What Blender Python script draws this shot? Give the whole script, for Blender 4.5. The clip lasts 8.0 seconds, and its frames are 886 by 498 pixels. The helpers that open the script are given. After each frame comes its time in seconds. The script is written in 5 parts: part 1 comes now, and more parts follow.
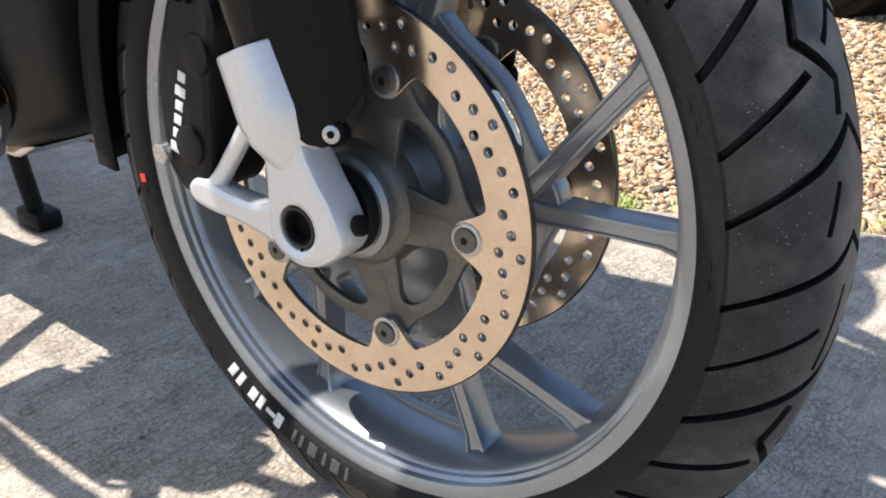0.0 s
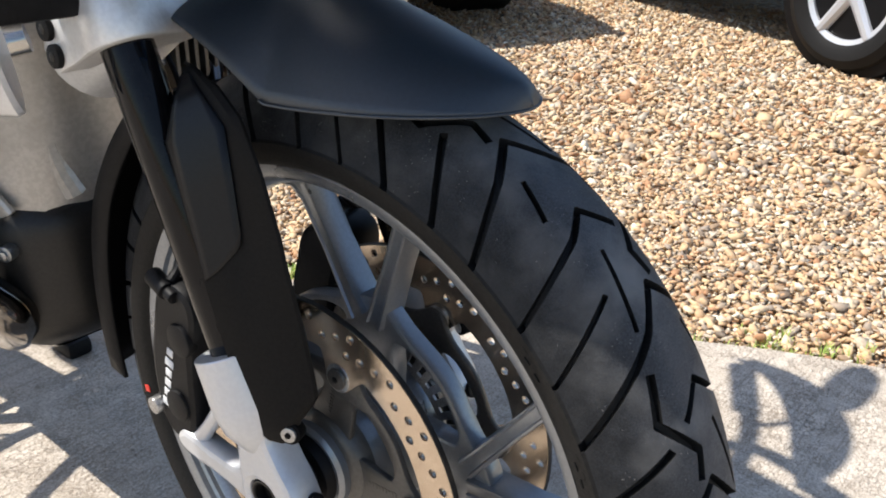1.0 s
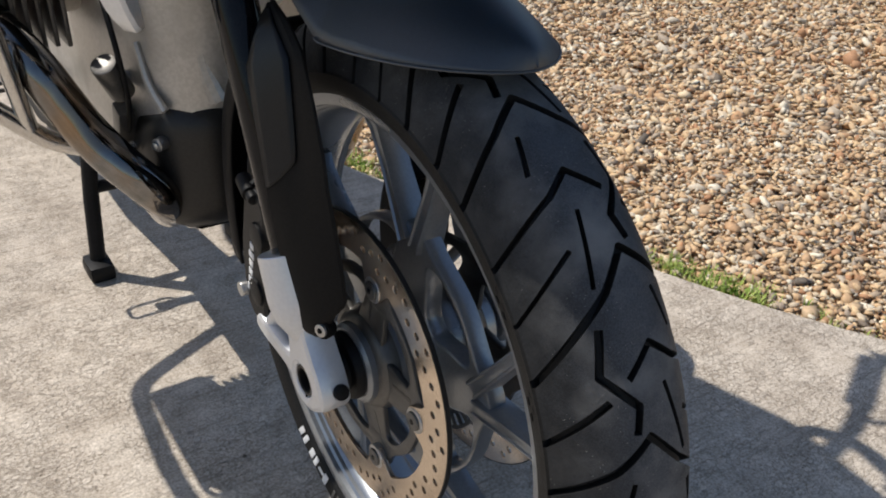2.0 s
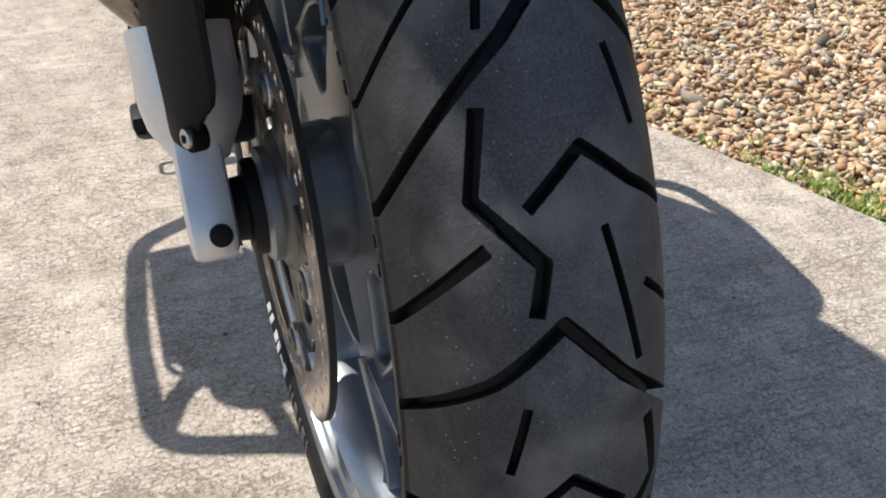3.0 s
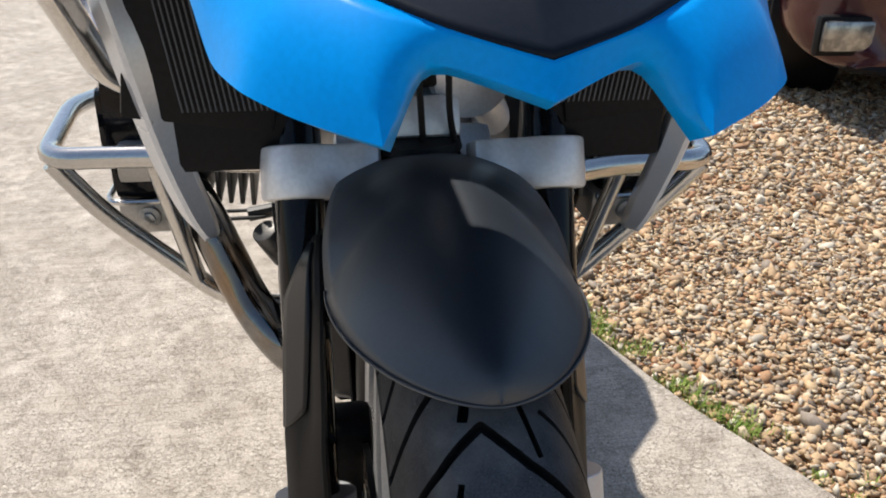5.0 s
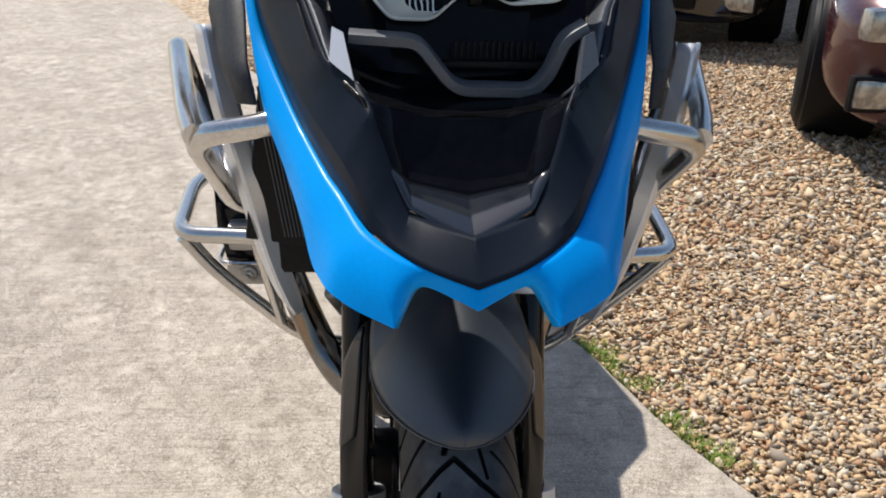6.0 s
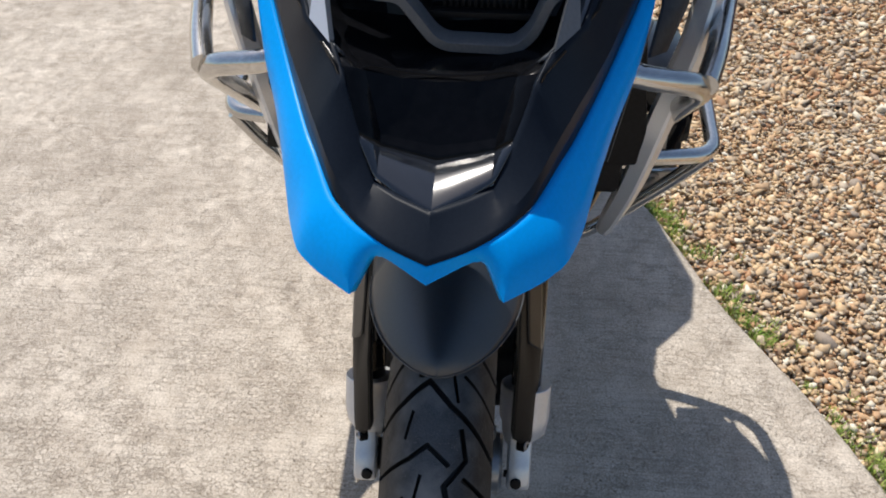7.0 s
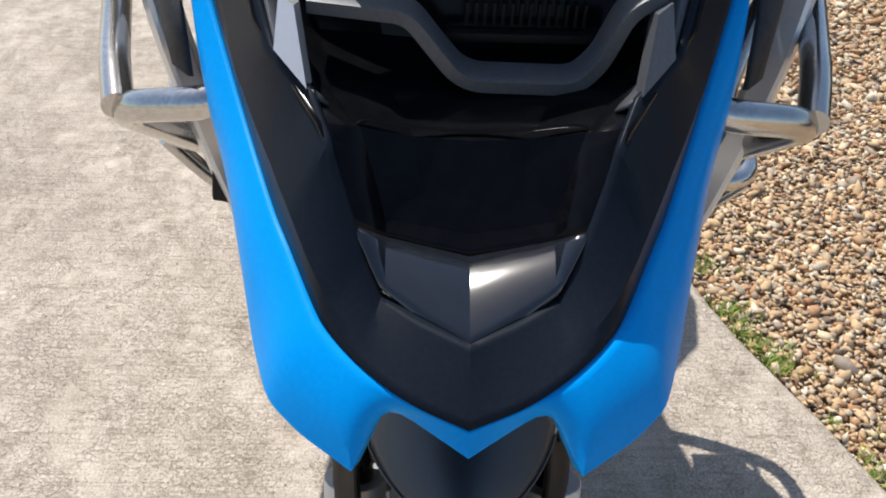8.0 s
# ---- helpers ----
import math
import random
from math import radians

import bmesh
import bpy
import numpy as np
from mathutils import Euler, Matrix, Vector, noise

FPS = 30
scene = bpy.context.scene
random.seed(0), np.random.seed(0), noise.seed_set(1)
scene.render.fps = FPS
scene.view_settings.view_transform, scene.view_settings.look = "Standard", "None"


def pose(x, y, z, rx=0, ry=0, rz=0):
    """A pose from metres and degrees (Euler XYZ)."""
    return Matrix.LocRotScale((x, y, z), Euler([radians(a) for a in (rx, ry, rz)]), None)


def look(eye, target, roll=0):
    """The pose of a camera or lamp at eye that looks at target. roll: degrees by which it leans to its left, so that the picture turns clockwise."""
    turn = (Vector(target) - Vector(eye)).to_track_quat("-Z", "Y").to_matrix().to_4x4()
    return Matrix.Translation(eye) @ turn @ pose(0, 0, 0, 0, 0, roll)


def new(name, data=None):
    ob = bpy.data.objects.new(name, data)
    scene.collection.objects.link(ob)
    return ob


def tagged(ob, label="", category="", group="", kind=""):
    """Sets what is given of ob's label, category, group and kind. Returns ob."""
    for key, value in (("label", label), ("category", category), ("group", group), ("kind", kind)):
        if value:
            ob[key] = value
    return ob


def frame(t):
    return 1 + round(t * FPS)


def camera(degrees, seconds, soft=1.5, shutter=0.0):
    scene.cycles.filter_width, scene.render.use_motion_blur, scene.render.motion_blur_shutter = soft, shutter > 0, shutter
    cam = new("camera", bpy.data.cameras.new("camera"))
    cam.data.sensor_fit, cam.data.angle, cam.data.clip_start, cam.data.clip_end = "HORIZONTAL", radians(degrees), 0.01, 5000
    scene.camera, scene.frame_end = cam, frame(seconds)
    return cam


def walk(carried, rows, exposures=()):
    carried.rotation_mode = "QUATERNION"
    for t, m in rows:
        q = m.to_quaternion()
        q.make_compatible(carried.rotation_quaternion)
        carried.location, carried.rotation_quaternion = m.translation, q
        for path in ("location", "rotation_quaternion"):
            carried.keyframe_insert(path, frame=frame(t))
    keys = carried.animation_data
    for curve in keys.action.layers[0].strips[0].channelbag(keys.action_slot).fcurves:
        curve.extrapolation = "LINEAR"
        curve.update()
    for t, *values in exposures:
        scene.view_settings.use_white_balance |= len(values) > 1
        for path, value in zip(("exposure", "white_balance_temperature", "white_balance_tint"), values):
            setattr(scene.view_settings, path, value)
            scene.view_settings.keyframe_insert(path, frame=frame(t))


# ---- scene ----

cam = camera(54.8, 8.0, soft=1.9)
# seconds, place in metres, turn in degrees
PATH = [
    (0.0, 0.3898, -0.4961, 0.5600, 64.60, -1.93, 36.06),
    (0.5, 0.4046, -0.4796, 0.6398, 64.76, -1.43, 35.59),
    (1.0, 0.4363, -0.4446, 0.7898, 64.69, -1.17, 39.02),
    (1.2, 0.4559, -0.4394, 0.8280, 63.78, -0.78, 41.73),
    (2.3, 0.5975, -0.2990, 0.8244, 58.41, -2.19, 61.03),
    (2.5, 0.5784, -0.2353, 0.7504, 57.65, -2.14, 63.94),
    (3.0, 0.5103, -0.1298, 0.6292, 55.23, -0.64, 69.42),
    (3.5, 0.4946, -0.0932, 0.6174, 54.25, 0.36, 72.40),
    (4.0, 0.4952, -0.0911, 0.6888, 57.45, -0.53, 76.29),
    (4.5, 0.5032, -0.0940, 0.8020, 61.77, -1.79, 79.69),
    (5.0, 0.5190, -0.0900, 0.9050, 65.42, -0.73, 81.06),
    (5.2, 0.5490, -0.0940, 0.9550, 67.01, -0.92, 82.08),
    (6.3, 0.8217, -0.0432, 1.2133, 62.33, -0.87, 88.97),
    (6.5, 0.8135, -0.0083, 1.2603, 58.72, -0.70, 90.79),
    (7.0, 0.7452, 0.0527, 1.2800, 51.53, -0.36, 94.52),
    (7.5, 0.6052, 0.0140, 1.2395, 48.67, -0.26, 93.47),
    (8.0, 0.5030, -0.0197, 1.2061, 50.09, -1.31, 90.55),
]
EXPOSURE = [(0.0, 0.66), (0.5, 0.63), (1.0, 0.55), (1.2, 0.47), (2.3, -0.16), (2.5, 0.05), (3.0, 0.24), (3.5, 0.31), (4.2, 0.18), (5.2, 0.14), (6.3, 0.06), (7.5, 0.06), (8.0, 0.13)]
walk(cam, [(t, pose(x, y, z, rx, ry, rz)) for t, x, y, z, rx, ry, rz in PATH], EXPOSURE)

# ---- light ----
SUN = Vector((-0.55, -0.343, 1.0)).normalized()
world = bpy.data.worlds.new("sky")
scene.world = world
world.use_nodes = True
wn = world.node_tree.nodes
sky = wn.new("ShaderNodeTexSky")
sky.sky_type = "NISHITA"
sky.sun_disc = False
sky.sun_elevation = math.asin(SUN.z)
sky.sun_rotation = math.atan2(SUN.x, SUN.y)
wn["Background"].inputs["Strength"].default_value = 0.126
world.node_tree.links.new(sky.outputs["Color"], wn["Background"].inputs["Color"])
sun = new("sun", bpy.data.lights.new("sun", "SUN"))
sun.data.energy, sun.data.angle, sun.data.color = 4.9, radians(0.55), (1.0, 0.945, 0.87)
sun.matrix_world = look((SUN * 20), (0, 0, 0))


# ---- materials ----
def material(name, base, other=None, rough=0.5, metal=0.0, scale=40.0, mix=(0.4, 0.6), bump=0.0, bump_scale=200.0,
             coat=0.0, rough_vary=0.1, blotch=None, blotch_scale=6.0, island=False, per_object=0.0, spec=0.5):
    """A surface with variation at two scales: fine grain and broad blotches."""
    m = bpy.data.materials.new(name)
    m.use_nodes = True
    n, l = m.node_tree.nodes, m.node_tree.links
    b = n["Principled BSDF"]
    b.inputs["Metallic"].default_value = metal
    b.inputs["Coat Weight"].default_value = coat
    b.inputs["Coat Roughness"].default_value = 0.08
    b.inputs["Specular IOR Level"].default_value = spec
    co = n.new("ShaderNodeTexCoord")
    fine = n.new("ShaderNodeTexNoise")
    fine.inputs["Scale"].default_value, fine.inputs["Detail"].default_value = scale, 6
    l.new(co.outputs["Object"], fine.inputs["Vector"])
    ramp = n.new("ShaderNodeValToRGB")
    ramp.color_ramp.elements[0].position, ramp.color_ramp.elements[1].position = mix
    ramp.color_ramp.elements[0].color = (*base, 1)
    ramp.color_ramp.elements[1].color = (*(other or [c * 1.25 for c in base]), 1)
    l.new(fine.outputs["Fac"], ramp.inputs["Fac"])
    out = ramp.outputs["Color"]
    broad = n.new("ShaderNodeTexNoise")
    broad.inputs["Scale"].default_value, broad.inputs["Detail"].default_value = blotch_scale, 5
    l.new(co.outputs["Object"], broad.inputs["Vector"])
    if blotch:
        br = n.new("ShaderNodeValToRGB")
        br.color_ramp.elements[0].position, br.color_ramp.elements[1].position = 0.45, 0.7
        l.new(broad.outputs["Fac"], br.inputs["Fac"])
        mx = n.new("ShaderNodeMixRGB")
        mx.inputs["Color2"].default_value = (*blotch, 1)
        l.new(br.outputs["Color"], mx.inputs["Fac"])
        l.new(out, mx.inputs["Color1"])
        out = mx.outputs["Color"]
    l.new(out, b.inputs["Base Color"])
    rr = n.new("ShaderNodeMapRange")
    rr.inputs["To Min"].default_value, rr.inputs["To Max"].default_value = max(0.0, rough - rough_vary), min(1.0, rough + rough_vary)
    l.new(broad.outputs["Fac"], rr.inputs["Value"])
    l.new(rr.outputs["Result"], b.inputs["Roughness"])
    if bump:
        bn = n.new("ShaderNodeTexNoise")
        bn.inputs["Scale"].default_value, bn.inputs["Detail"].default_value = bump_scale, 4
        l.new(co.outputs["Object"], bn.inputs["Vector"])
        bp = n.new("ShaderNodeBump")
        bp.inputs["Strength"].default_value, bp.inputs["Distance"].default_value = bump, 0.002
        l.new(bn.outputs["Fac"], bp.inputs["Height"])
        l.new(bp.outputs["Normal"], b.inputs["Normal"])
    return m


M_BLUE = material("blue_paint", (0.0, 0.295, 0.79), (0.0, 0.310, 0.83), 0.30, 0.0, 300, coat=0.03, rough_vary=0.04, spec=0.07)
M_MATTE = material("matte_black_plastic", (0.0045, 0.0065, 0.0105), (0.006, 0.008, 0.0125), 0.44, 0, 350, bump=0.03, bump_scale=1500, rough_vary=0.05, spec=0.20)
M_FENDER = material("satin_black_fender", (0.017, 0.023, 0.032), (0.020, 0.027, 0.037), 0.46, 0, 350, bump=0.03, bump_scale=1500, spec=0.85)
M_NOSE = material("polished_black_plastic", (0.0100, 0.0138, 0.0215), (0.0115, 0.0158, 0.0240), 0.34, 0, 350, rough_vary=0.04, spec=0.08)
M_GLOSS = material("gloss_black_plastic", (0.0035, 0.0038, 0.0048), (0.005, 0.0053, 0.0065), 0.14, 0, 100, rough_vary=0.06, coat=0.0, bump=0.04, bump_scale=24, spec=0.13)
# paler, glossier copy of the plate's black, standing in for a sky reflection
M_CHEVRON = material("black_plate_reflection", (0.010, 0.012, 0.017), (0.012, 0.0145, 0.020), 0.085, 0, 100, rough_vary=0.03, bump=0.04, bump_scale=24, spec=0.95)
M_RUBBER = material("tyre_rubber", (0.0122, 0.0130, 0.0145), (0.0245, 0.0258, 0.0282), 0.55, 0, 900, mix=(0.35, 0.75), bump=0.20, bump_scale=1100,
                    blotch=(0.040, 0.0400, 0.0400), blotch_scale=24, spec=0.16)
def wear_and_light_tread(m):
    """Dust, wear and painted sunlight: the middle of the tread is greyer than its shoulders."""
    n, l = m.node_tree.nodes, m.node_tree.links
    b = n["Principled BSDF"]
    co = n.new("ShaderNodeTexCoord")
    sep = n.new("ShaderNodeSeparateXYZ")
    l.new(co.outputs["Object"], sep.inputs[0])
    ab = n.new("ShaderNodeMath")
    ab.operation = "ABSOLUTE"
    l.new(sep.outputs["Y"], ab.inputs[0])
    no = n.new("ShaderNodeTexNoise")
    no.inputs["Scale"].default_value, no.inputs["Detail"].default_value = 60, 6
    l.new(co.outputs["Object"], no.inputs["Vector"])
    ad = n.new("ShaderNodeMath")
    ad.operation = "MULTIPLY_ADD"
    ad.inputs[1].default_value = 0.03
    l.new(no.outputs["Fac"], ad.inputs[0])
    l.new(ab.outputs[0], ad.inputs[2])
    # paler middle: dust, plus sunlit brightness put into the base colour
    mr = n.new("ShaderNodeMapRange")
    mr.inputs["From Min"].default_value, mr.inputs["From Max"].default_value = 0.022, 0.068
    mr.inputs["To Min"].default_value, mr.inputs["To Max"].default_value = 4.3, 0.95
    l.new(ad.outputs[0], mr.inputs["Value"])
    mul = n.new("ShaderNodeVectorMath")
    mul.operation = "SCALE"
    l.new(b.inputs["Base Color"].links[0].from_socket, mul.inputs[0])
    l.new(mr.outputs["Result"], mul.inputs["Scale"])
    # pale grit caught in the rubber
    vo = n.new("ShaderNodeTexVoronoi")
    vo.inputs["Scale"].default_value = 330
    l.new(co.outputs["Object"], vo.inputs["Vector"])
    lt = n.new("ShaderNodeMath")
    lt.operation = "LESS_THAN"
    lt.inputs[1].default_value = 0.125
    l.new(vo.outputs["Distance"], lt.inputs[0])
    gate = n.new("ShaderNodeMath")
    gate.operation = "GREATER_THAN"
    gate.inputs[1].default_value = 0.57
    no2 = n.new("ShaderNodeTexNoise")
    no2.inputs["Scale"].default_value = 45
    l.new(co.outputs["Object"], no2.inputs["Vector"])
    l.new(no2.outputs["Fac"], gate.inputs[0])
    both = n.new("ShaderNodeMath")
    both.operation = "MULTIPLY"
    l.new(lt.outputs[0], both.inputs[0])
    l.new(gate.outputs[0], both.inputs[1])
    mx = n.new("ShaderNodeMixRGB")
    mx.inputs["Color2"].default_value = (0.19, 0.185, 0.175, 1)
    l.new(both.outputs[0], mx.inputs["Fac"])
    l.new(mul.outputs[0], mx.inputs["Color1"])
    l.new(mx.outputs["Color"], b.inputs["Base Color"])
    # scuffed, abraded relief: fine ripples in patches, with torn crumbs
    rough = n.new("ShaderNodeTexNoise")
    rough.inputs["Scale"].default_value, rough.inputs["Detail"].default_value, rough.inputs["Roughness"].default_value = 420, 5, 0.7
    l.new(co.outputs["Object"], rough.inputs["Vector"])
    patch = n.new("ShaderNodeMapRange")
    patch.inputs["From Min"].default_value, patch.inputs["From Max"].default_value = 0.40, 0.62
    patch.inputs["To Min"].default_value, patch.inputs["To Max"].default_value = 0.25, 1.0
    l.new(no2.outputs["Fac"], patch.inputs["Value"])
    relief = n.new("ShaderNodeMath")
    relief.operation = "MULTIPLY"
    l.new(rough.outputs["Fac"], relief.inputs[0])
    l.new(patch.outputs["Result"], relief.inputs[1])
    crumbs = n.new("ShaderNodeMath")
    crumbs.operation = "ADD"
    l.new(relief.outputs[0], crumbs.inputs[0])
    l.new(both.outputs[0], crumbs.inputs[1])
    bp = n.new("ShaderNodeBump")
    bp.inputs["Strength"].default_value, bp.inputs["Distance"].default_value = 0.75, 0.0011
    l.new(crumbs.outputs[0], bp.inputs["Height"])
    l.new(bp.outputs["Normal"], b.inputs["Normal"])


wear_and_light_tread(M_RUBBER)
M_SIDE = material("tyre_sidewall_rubber", (0.0075, 0.0073, 0.0071), (0.012, 0.0115, 0.011), 0.58, 0, 300, bump=0.18, bump_scale=600, spec=0.20)
# tread rubber for the grooves, darkened by shade put into its colour
M_GROOVE = material("shaded_groove_rubber", (0.0085, 0.0085, 0.0088), (0.012, 0.012, 0.0124), 0.6, 0, 300, spec=0.25)
M_RIB = material("raised_rubber_print", (0.05, 0.049, 0.047), (0.08, 0.078, 0.075), 0.5, 0, 300)
M_RIM = material("grey_painted_alloy", (0.265, 0.282, 0.304), (0.295, 0.313, 0.336), 0.30, 0.70, 300, coat=0.2, blotch=(0.24, 0.255, 0.274))
M_CARRIER = material("dull_cast_grey", (0.105, 0.10, 0.094), (0.13, 0.125, 0.117), 0.38, 0.6, 300, bump=0.06, bump_scale=900, blotch=(0.08, 0.076, 0.07), blotch_scale=20)
M_SILVER = material("silver_painted_metal", (0.60, 0.61, 0.63), (0.63, 0.64, 0.66), 0.34, 0.45, 260, coat=0.2, blotch=(0.57, 0.575, 0.59))
M_STRIP = material("satin_silver_trim", (0.62, 0.63, 0.65), (0.66, 0.67, 0.69), 0.30, 0.45, 300, coat=0.2, blotch=(0.60, 0.61, 0.63))
M_STEEL = material("satin_stainless_steel", (0.56, 0.54, 0.51), (0.64, 0.62, 0.59), 0.14, 0.95, 300, bump=0.05, bump_scale=1200, blotch=(0.46, 0.45, 0.43))
M_PIPE = material("polished_exhaust_steel", (0.19, 0.185, 0.18), (0.23, 0.22, 0.21), 0.09, 1.0, 60, rough_vary=0.04, blotch=(0.26, 0.18, 0.11), blotch_scale=9)
M_DISC = material("brake_disc_steel", (0.62, 0.51, 0.40), (0.70, 0.58, 0.46), 0.17, 0.95, 500, bump=0.03, bump_scale=900, rough_vary=0.05, blotch=(0.56, 0.46, 0.36), blotch_scale=25)
M_DARKMETAL = material("dark_anodised_metal", (0.020, 0.0185, 0.017), (0.026, 0.024, 0.022), 0.42, 0.4, 300, blotch=(0.024, 0.023, 0.022), blotch_scale=10)
M_TUBE = material("gloss_black_fork_tube", (0.005, 0.005, 0.006), (0.007, 0.007, 0.008), 0.07, 0.0, 80, rough_vary=0.03, spec=0.25)
M_COVER = material("black_fork_cover", (0.0095, 0.0085, 0.0077), (0.0120, 0.0108, 0.0098), 0.50, 0.0, 400, bump=0.05, bump_scale=1200, spec=0.09)
# for recesses: near black, the shade inside them put into the colour
M_HOLE = material("bore_shade_black", (0.003, 0.003, 0.003), (0.005, 0.005, 0.005), 0.7, 0.0, 300, spec=0.1)
M_PANEL = material("satin_black_panel", (0.006, 0.0065, 0.008), (0.008, 0.0085, 0.010), 0.30, 0.0, 400, bump=0.03, bump_scale=1200, spec=0.25)
M_BLACK = material("black_plastic", (0.0045, 0.0045, 0.005), (0.007, 0.007, 0.008), 0.5, 0, 200, bump=0.1, bump_scale=800, spec=0.18)
M_ENGINE = material("cast_engine_grey", (0.42, 0.40, 0.37), (0.48, 0.46, 0.43), 0.42, 0.55, 200, bump=0.12, bump_scale=600, blotch=(0.34, 0.32, 0.29), blotch_scale=12)
M_CAST = material("pale_cast_aluminium", (0.76, 0.765, 0.77), (0.82, 0.825, 0.83), 0.40, 0.45, 250, bump=0.10, bump_scale=700)
M_BOLT = material("bolt_steel", (0.35, 0.35, 0.35), (0.5, 0.5, 0.5), 0.3, 0.9, 500)
M_WHITE = material("white_print", (0.62, 0.62, 0.62), (0.7, 0.7, 0.7), 0.6, 0, 300)
M_GREYP = material("grey_plastic", (0.085, 0.092, 0.105), (0.10, 0.108, 0.12), 0.45, 0.2, 300, bump=0.08, bump_scale=900)
M_RED = material("red_paint_mark", (0.55, 0.03, 0.02), (0.7, 0.05, 0.03), 0.6, 0, 300)
M_MAROON = material("maroon_car_paint", (0.05, 0.006, 0.010), (0.06, 0.008, 0.013), 0.25, 0.35, 300, coat=0.9)
M_CARBLACK = material("black_car_paint", (0.012, 0.012, 0.014), (0.015, 0.015, 0.017), 0.2, 0.1, 300, coat=0.9)
M_SHROUD = material("grained_grey_plastic", (0.030, 0.031, 0.034), (0.040, 0.041, 0.045), 0.55, 0, 200, bump=0.12, bump_scale=900, spec=0.25)
M_SEAT = material("seat_vinyl", (0.02, 0.02, 0.02), (0.03, 0.03, 0.03), 0.6, 0, 200, bump=0.3)


def glass_material():
    m = bpy.data.materials.new("clear_lens")
    m.use_nodes = True
    b = m.node_tree.nodes["Principled BSDF"]
    b.inputs["Base Color"].default_value = (0.95, 0.97, 0.97, 1)
    b.inputs["Roughness"].default_value, b.inputs["IOR"].default_value = 0.02, 1.3
    b.inputs["Transmission Weight"].default_value = 1.0
    return m


M_GLASS = glass_material()
M_LAMP = material("car_lamp_glass", (0.22, 0.22, 0.21), (0.42, 0.42, 0.40), 0.18, 0.6, 25, coat=0.6)
M_CHROME = material("headlight_reflector", (0.84, 0.88, 0.87), (0.90, 0.93, 0.92), 0.22, 0.35, 90)


def concrete_material():
    m = material("broomed_concrete", (0.63, 0.56, 0.475), (0.81, 0.73, 0.63), 0.85, 0, 26, mix=(0.35, 0.65),
                 blotch=(0.62, 0.55, 0.468), blotch_scale=2.3, spec=0.3)
    n, l = m.node_tree.nodes, m.node_tree.links
    b = n["Principled BSDF"]
    co = n.new("ShaderNodeTexCoord")

    def noise_at(scale, detail, rough=0.6, vec=None):
        t = n.new("ShaderNodeTexNoise")
        t.inputs["Scale"].default_value, t.inputs["Detail"].default_value, t.inputs["Roughness"].default_value = scale, detail, rough
        l.new(vec or co.outputs["Object"], t.inputs["Vector"])
        return t

    def ramp_of(sock, p0, p1, c0, c1):
        r = n.new("ShaderNodeValToRGB")
        r.color_ramp.elements[0].position, r.color_ramp.elements[1].position = p0, p1
        r.color_ramp.elements[0].color, r.color_ramp.elements[1].color = (*c0, 1), (*c1, 1)
        l.new(sock, r.inputs["Fac"])
        return r.outputs["Color"]

    def times(c1, c2, fac):
        x = n.new("ShaderNodeMixRGB")
        x.blend_type, x.inputs["Fac"].default_value = "MULTIPLY", fac
        l.new(c1, x.inputs["Color1"])
        l.new(c2, x.inputs["Color2"])
        return x.outputs["Color"]
    sand = noise_at(240, 5, 0.8)
    out = times(b.inputs["Base Color"].links[0].from_socket, ramp_of(sand.outputs["Fac"], 0.40, 0.60, (0.60, 0.58, 0.55), (1.0, 1.0, 1.0)), 0.9)

    def crazing(scale, warped, width, seed):
        """Hairline cracks: cells drawn out along the broom's way, their edges warped."""
        mpc = n.new("ShaderNodeMapping")
        mpc.inputs["Location"].default_value = (seed, 0.3 * seed, 0)
        mpc.inputs["Rotation"].default_value = (0, 0, radians(10))
        mpc.inputs["Scale"].default_value = (1.45, 0.85, 1.0)
        l.new(co.outputs["Object"], mpc.inputs["Vector"])
        warp = noise_at(scale * 0.8, 5, 0.7, mpc.outputs["Vector"])
        mixv = n.new("ShaderNodeMixRGB")
        mixv.inputs["Fac"].default_value = warped
        l.new(mpc.outputs["Vector"], mixv.inputs["Color1"])
        l.new(warp.outputs["Color"], mixv.inputs["Color2"])
        craze = n.new("ShaderNodeTexVoronoi")
        craze.feature = "DISTANCE_TO_EDGE"
        craze.inputs["Scale"].default_value = scale
        l.new(mixv.outputs["Color"], craze.inputs["Vector"])
        return ramp_of(craze.outputs["Distance"], width * 0.25, width, (0.0, 0.0, 0.0), (1.0, 1.0, 1.0))

    def broken(line, scale, lo, hi):
        """Leaves the cracks out where a broad noise is high."""
        gate = ramp_of(noise_at(scale, 5, 0.7).outputs["Fac"], lo, hi, (0.0, 0.0, 0.0), (1.0, 1.0, 1.0))
        inv = n.new("ShaderNodeMixRGB")
        inv.blend_type, inv.inputs["Fac"].default_value = "ADD", 1.0
        inv.use_clamp = True
        l.new(line, inv.inputs["Color1"])
        l.new(gate, inv.inputs["Color2"])
        return inv.outputs["Color"]
    coarse = broken(crazing(38, 0.040, 0.045, 0.0), 9, 0.40, 0.50)
    fine_lines = broken(crazing(95, 0.022, 0.085, 3.7), 10, 0.48, 0.60)
    out = times(out, ramp_of(coarse, 0.0, 1.0, (0.66, 0.63, 0.60), (1.0, 1.0, 1.0)), 0.8)
    out = times(out, ramp_of(fine_lines, 0.0, 1.0, (0.76, 0.73, 0.70), (1.0, 1.0, 1.0)), 0.8)
    # pits and dark grains
    pit = noise_at(150, 6, 0.75)
    pits = ramp_of(pit.outputs["Fac"], 0.33, 0.40, (0.46, 0.43, 0.39), (1.0, 1.0, 1.0))
